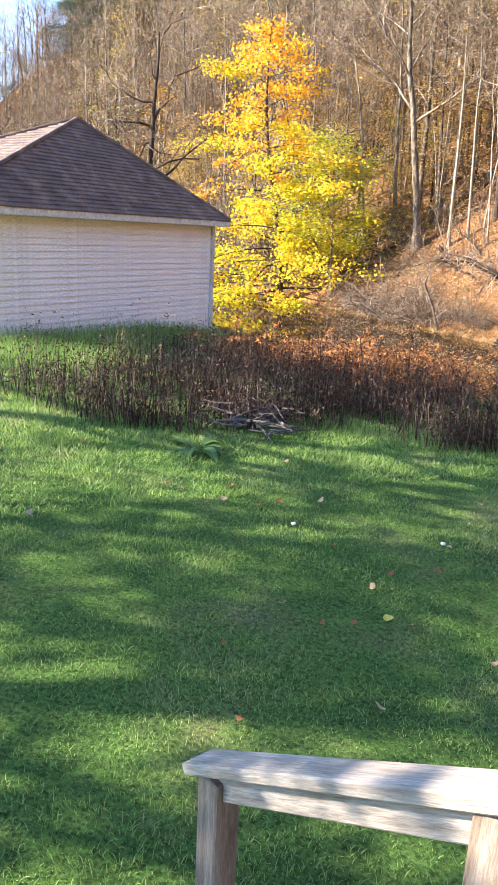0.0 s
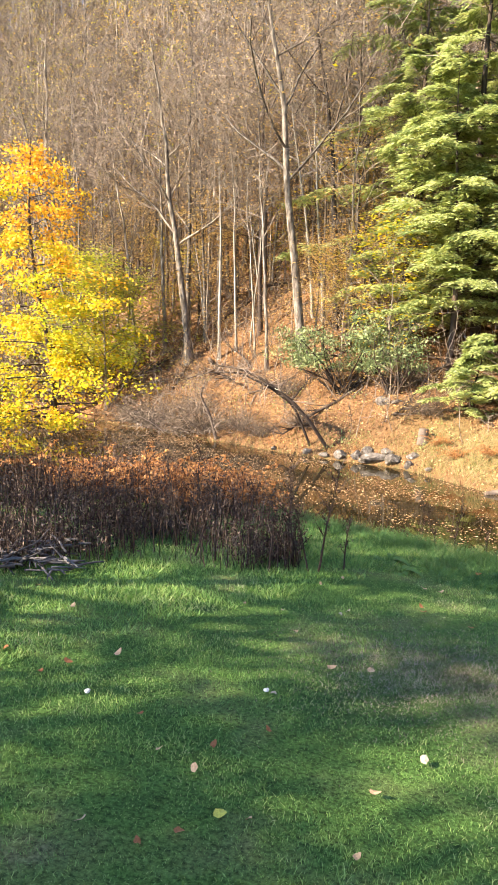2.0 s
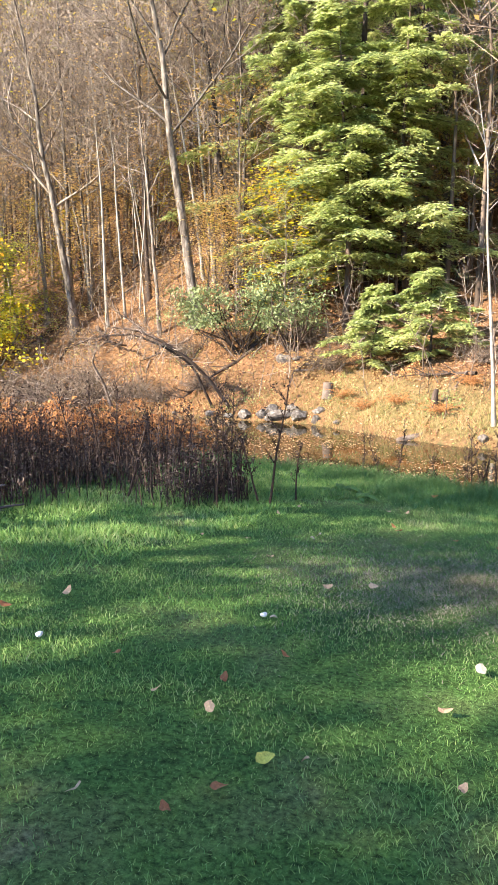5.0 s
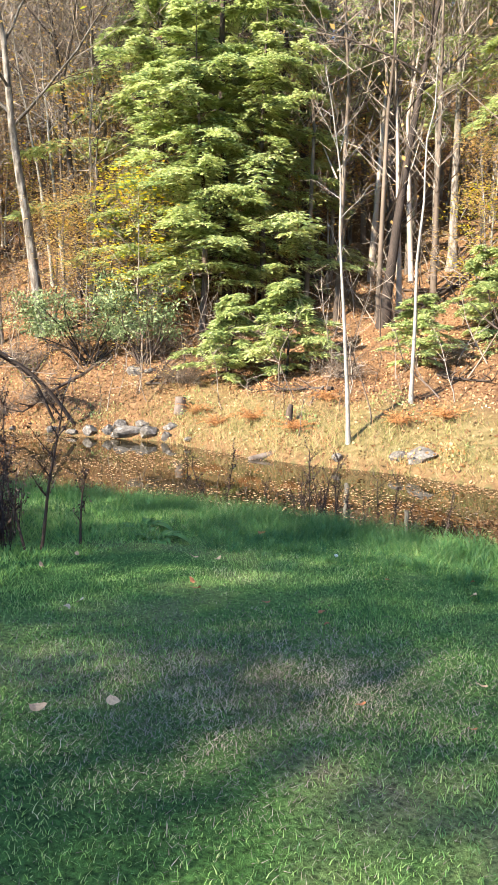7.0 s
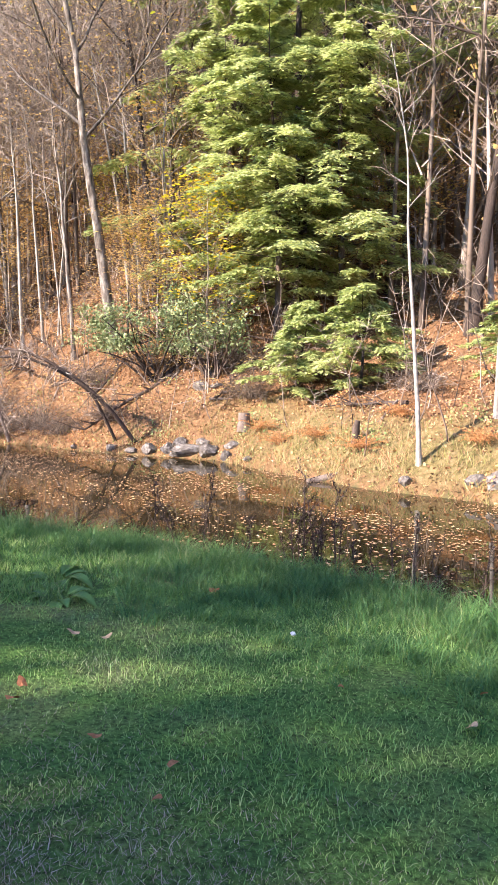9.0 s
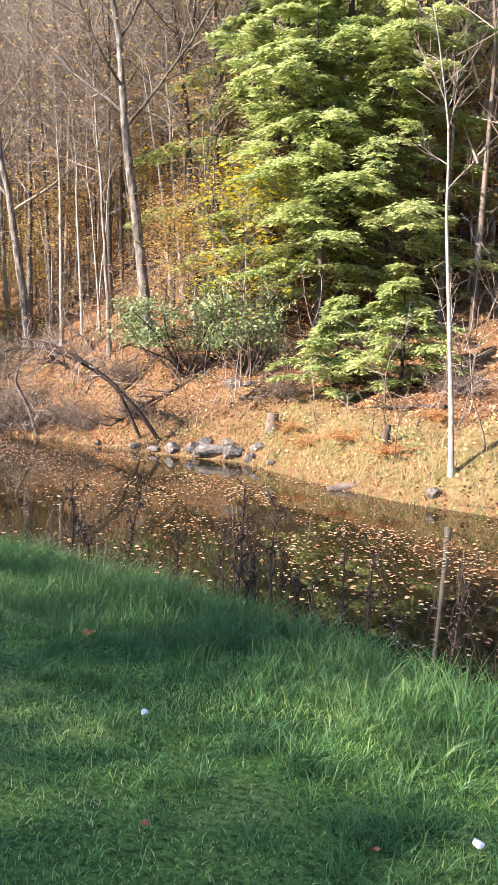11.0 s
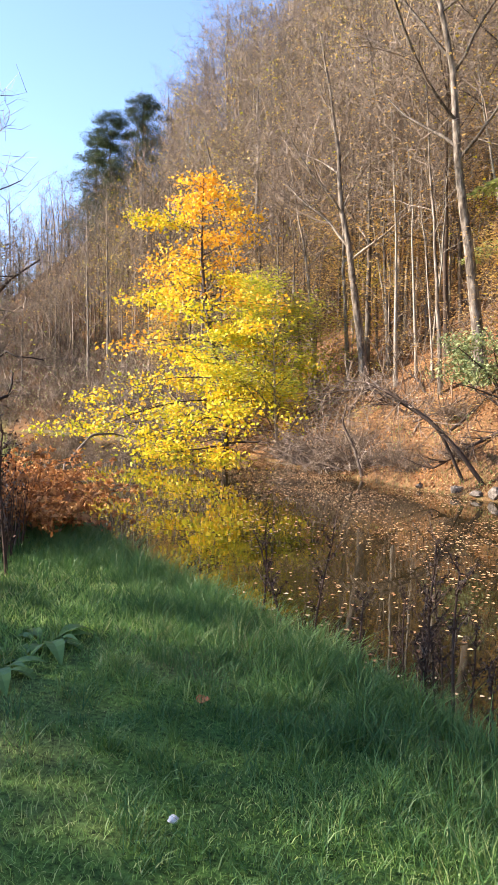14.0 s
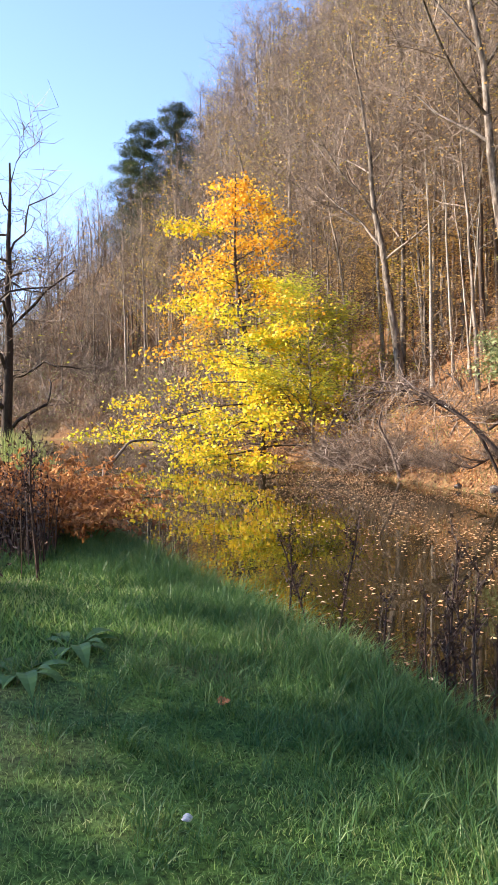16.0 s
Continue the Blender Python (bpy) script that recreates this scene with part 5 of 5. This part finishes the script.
# ---------------------------------------------------------------- white outbuilding
SIDING = rough_surface("white_painted_siding", [(0.3, (0.80, 0.81, 0.83)), (0.6, (0.90, 0.90, 0.91))], 1.2, 20.0, (1, 1, 6), rough=0.6, bump=0.15)
TRIM = rough_surface("white_trim", [(0.3, (0.55, 0.55, 0.52)), (0.7, (0.75, 0.75, 0.73))], 2.0, 22.0, rough=0.6, bump=0.15)
SHINGLE = rough_surface("brown_shingles", [(0.3, (0.075, 0.046, 0.036)), (0.55, (0.17, 0.115, 0.09)), (0.75, (0.30, 0.22, 0.18))], 3.0, 30.0, rough=0.6, bump=0.8, spec=0.5)
BARN_WOOD = rough_surface("weathered_pale_lumber", [(0.3, (0.27, 0.23, 0.19)), (0.55, (0.42, 0.38, 0.33)), (0.75, (0.56, 0.52, 0.47))], 3.0, 16.0, (1, 12, 12), rough=0.75, bump=0.4)
POST_WOOD = rough_surface("bare_grey_lumber", [(0.3, (0.15, 0.11, 0.08)), (0.55, (0.30, 0.24, 0.19)), (0.75, (0.44, 0.37, 0.31))], 3.0, 18.0, (10, 10, 1), rough=0.8, bump=0.5)

SIDE, LONG, BASE, EAVE, PEAK, OVER = 4.6, 7.7, -0.35, 2.66, 4.75, 0.32
shed = empty("outbuilding", "white clapboard outbuilding with a brown hipped shingle roof", "building", (-8.9, 17.2, 0), turn=math.degrees(math.atan2(-0.99, -0.14)))
# local x runs along the wall that faces the lawn, away from its far corner; local y points out of it
box = [(0, 0), (LONG, 0), (LONG, -SIDE), (0, -SIDE)]
for i in range(4):
    (ax, ay), (bx, by) = box[i], box[(i + 1) % 4]
    mx, my, ang = (ax + bx) / 2, (ay + by) / 2, math.atan2(by - ay, bx - ax)
    width = LONG if i % 2 == 0 else SIDE
    core = part("wall", box_bm(width - 0.02, 0.10, EAVE - BASE, (0, 0, 0), None), SIDING, shed)
    inward = Vector((-math.sin(ang), math.cos(ang), 0)) * -0.08
    core.matrix_basis = Matrix.Translation((mx + inward.x, my + inward.y, (EAVE + BASE) / 2)) @ Matrix.Rotation(ang, 4, "Z")
    rows = int((EAVE - BASE) / 0.125)
    board = bmesh.new()
    prof = [(0.0, 0.0), (0.034, 0.0), (0.006, 0.135), (0.0, 0.135)]
    ends = [[board.verts.new((s * (width / 2 - 0.06), o, z)) for o, z in prof] for s in (-1, 1)]
    for q in range(4):
        board.faces.new((ends[0][q], ends[0][(q + 1) % 4], ends[1][(q + 1) % 4], ends[1][q]))
    board.faces.new(ends[0]), board.faces.new(ends[1][::-1])
    me = bpy.data.meshes.new("clapboard")
    bmesh.ops.recalc_face_normals(board, faces=board.faces)
    board.to_mesh(me)
    board.free()
    me.materials.append(SIDING)
    if i in (0, 1, 3):
        for k in range(rows):
            ob = child("clapboard", me, core)
            ob.matrix_basis = Matrix.Translation((0, 0.05, BASE + k * 0.125 - (EAVE + BASE) / 2))
    corner = part("corner_board", box_bm(0.11, 0.11, EAVE - BASE, bevel=0.006), TRIM, shed)
    corner.matrix_basis = Matrix.Translation((ax, ay, (EAVE + BASE) / 2)) @ Matrix.Rotation(ang, 4, "Z")

# hipped roof in overlapping courses
PEAK_AT = Vector((2.3, -2.3, PEAK))
corners = [Vector((-OVER, OVER, EAVE)), Vector((LONG + OVER, OVER, EAVE)), Vector((LONG + OVER, -SIDE - OVER, EAVE)), Vector((-OVER, -SIDE - OVER, EAVE))]
courses = 26
for face in range(4):
    a, b = corners[face], corners[(face + 1) % 4]
    along = (b - a).normalized()
    out = Vector((-along.y, along.x, 0))
    bm = bmesh.new()
    bm.faces.new([bm.verts.new(p) for p in (a, PEAK_AT, b)])
    slope = part("roof_slope", bm, SHINGLE, shed)
    for k in range(courses):
        t0, t1 = k / courses, min((k + 1.12) / courses, 1)
        bm = bmesh.new()

        def pair(t, lift, push):
            return [bm.verts.new(p + (PEAK_AT - p) * t + Vector((0, 0, lift)) + out * push) for p in (a, b)]

        low, high, under = pair(t0, 0.030, 0.02), pair(t1, 0.012, 0.0), pair(t0, 0.004, 0.02)
        bm.faces.new((low[1], low[0], high[0], high[1]))
        bm.faces.new((under[1], under[0], low[0], low[1]))
        part("shingle_course", bm, SHINGLE, slope)
    ang = math.atan2(along.y, along.x)
    mid = (a + b) / 2
    length = (b - a).length
    fascia = part("fascia", box_bm(length, 0.04, 0.13, bevel=0.004), TRIM, shed)
    fascia.matrix_basis = Matrix.Translation(mid + Vector((0, 0, -0.06)) - out * 0.02) @ Matrix.Rotation(ang, 4, "Z")
    soffit = part("soffit", box_bm(length - 0.1, OVER, 0.02), TRIM, shed)
    soffit.matrix_basis = Matrix.Translation(mid + Vector((0, 0, -0.11)) - out * (OVER / 2 + 0.05)) @ Matrix.Rotation(ang, 4, "Z")
    w = Wood()
    w.tube([a + Vector((0, 0, 0.03)), PEAK_AT + Vector((0, 0, 0.03))], [0.055, 0.055], 6)
    child("hip_cap", w.mesh("hip_cap", SHINGLE), shed)

# ---------------------------------------------------------------- porch deck, steps and handrail
END, TOP = Vector((-0.80, 1.63, 0.94)), Vector((-0.02, 1.23, 1.46))
rail = empty("handrail", "weathered pale wooden handrail beside the porch steps", "railing", (END.x, END.y, 0))
inv = Matrix.Translation((-END.x, -END.y, 0))


def beam(name, p, q, width, depth, mat, drop=0.0, extra=0.0):
    d = (q - p).normalized()
    side = d.cross(Vector((0, 0, 1))).normalized()
    up = side.cross(d)
    m = Matrix((d, side, up)).transposed().to_4x4()
    mid = (p + q) / 2 + up * drop + d * extra
    ob = part(name, box_bm((q - p).length, width, depth, bevel=0.005), mat, rail)
    ob.matrix_basis = inv @ Matrix.Translation(mid) @ m
    return ob


reach = (TOP - END).normalized()
beam("top_rail", END - reach * 0.06, TOP + reach * 0.6, 0.115, 0.036, BARN_WOOD, 0.0)
beam("under_rail", END + reach * 0.02, TOP + reach * 0.6, 0.038, 0.07, BARN_WOOD, -0.066)
for p in (END + reach * 0.06, TOP + reach * 0.03):
    foot = ground_z(p.x, p.y) - 0.05
    top = p.z - 0.03
    post = part("post", box_bm(0.089, 0.089, top - foot, bevel=0.005), POST_WOOD, rail)
    post.matrix_basis = inv @ Matrix.Translation((p.x, p.y, (top + foot) / 2)) @ Matrix.Rotation(math.radians(-27), 4, "Z")
deck = empty("porch_deck", "small wooden porch deck of weathered boards", "deck", (0.1, -0.3, 0))
for k in range(16):
    ob = part("deck_board", box_bm(1.9, 0.135, 0.035, (0, -1.15 + k * 0.14, 0.85 - 0.02), bevel=0.004), POST_WOOD, deck)
for sx in (-0.85, 0.85):
    for sy in (-1.1, 0.85):
        part("deck_post", box_bm(0.09, 0.09, 0.85, (sx, sy, 0.40)), POST_WOOD, deck)
steps = empty("porch_steps", "wooden porch steps leading down to the lawn", "steps", (-0.45, 1.05, 0), turn=148)
for k in range(3):
    part("tread", box_bm(0.27, 0.75, 0.04, (0.16 + 0.26 * k, 0, 0.64 - 0.21 * k), bevel=0.004), POST_WOOD, steps)
for s in (-0.36, 0.36):
    bm = bmesh.new()
    a = [bm.verts.new((x, s - 0.02, z)) for x, z in ((-0.02, 0.8), (0.95, 0.02), (0.7, 0.02), (-0.02, 0.55))]
    b = [bm.verts.new((x, s + 0.02, z)) for x, z in ((-0.02, 0.8), (0.95, 0.02), (0.7, 0.02), (-0.02, 0.55))]
    bm.faces.new(a), bm.faces.new(b[::-1])
    for q in range(4):
        bm.faces.new((a[q], b[q], b[(q + 1) % 4], a[(q + 1) % 4]))
    part("stringer", bm, POST_WOOD, steps)
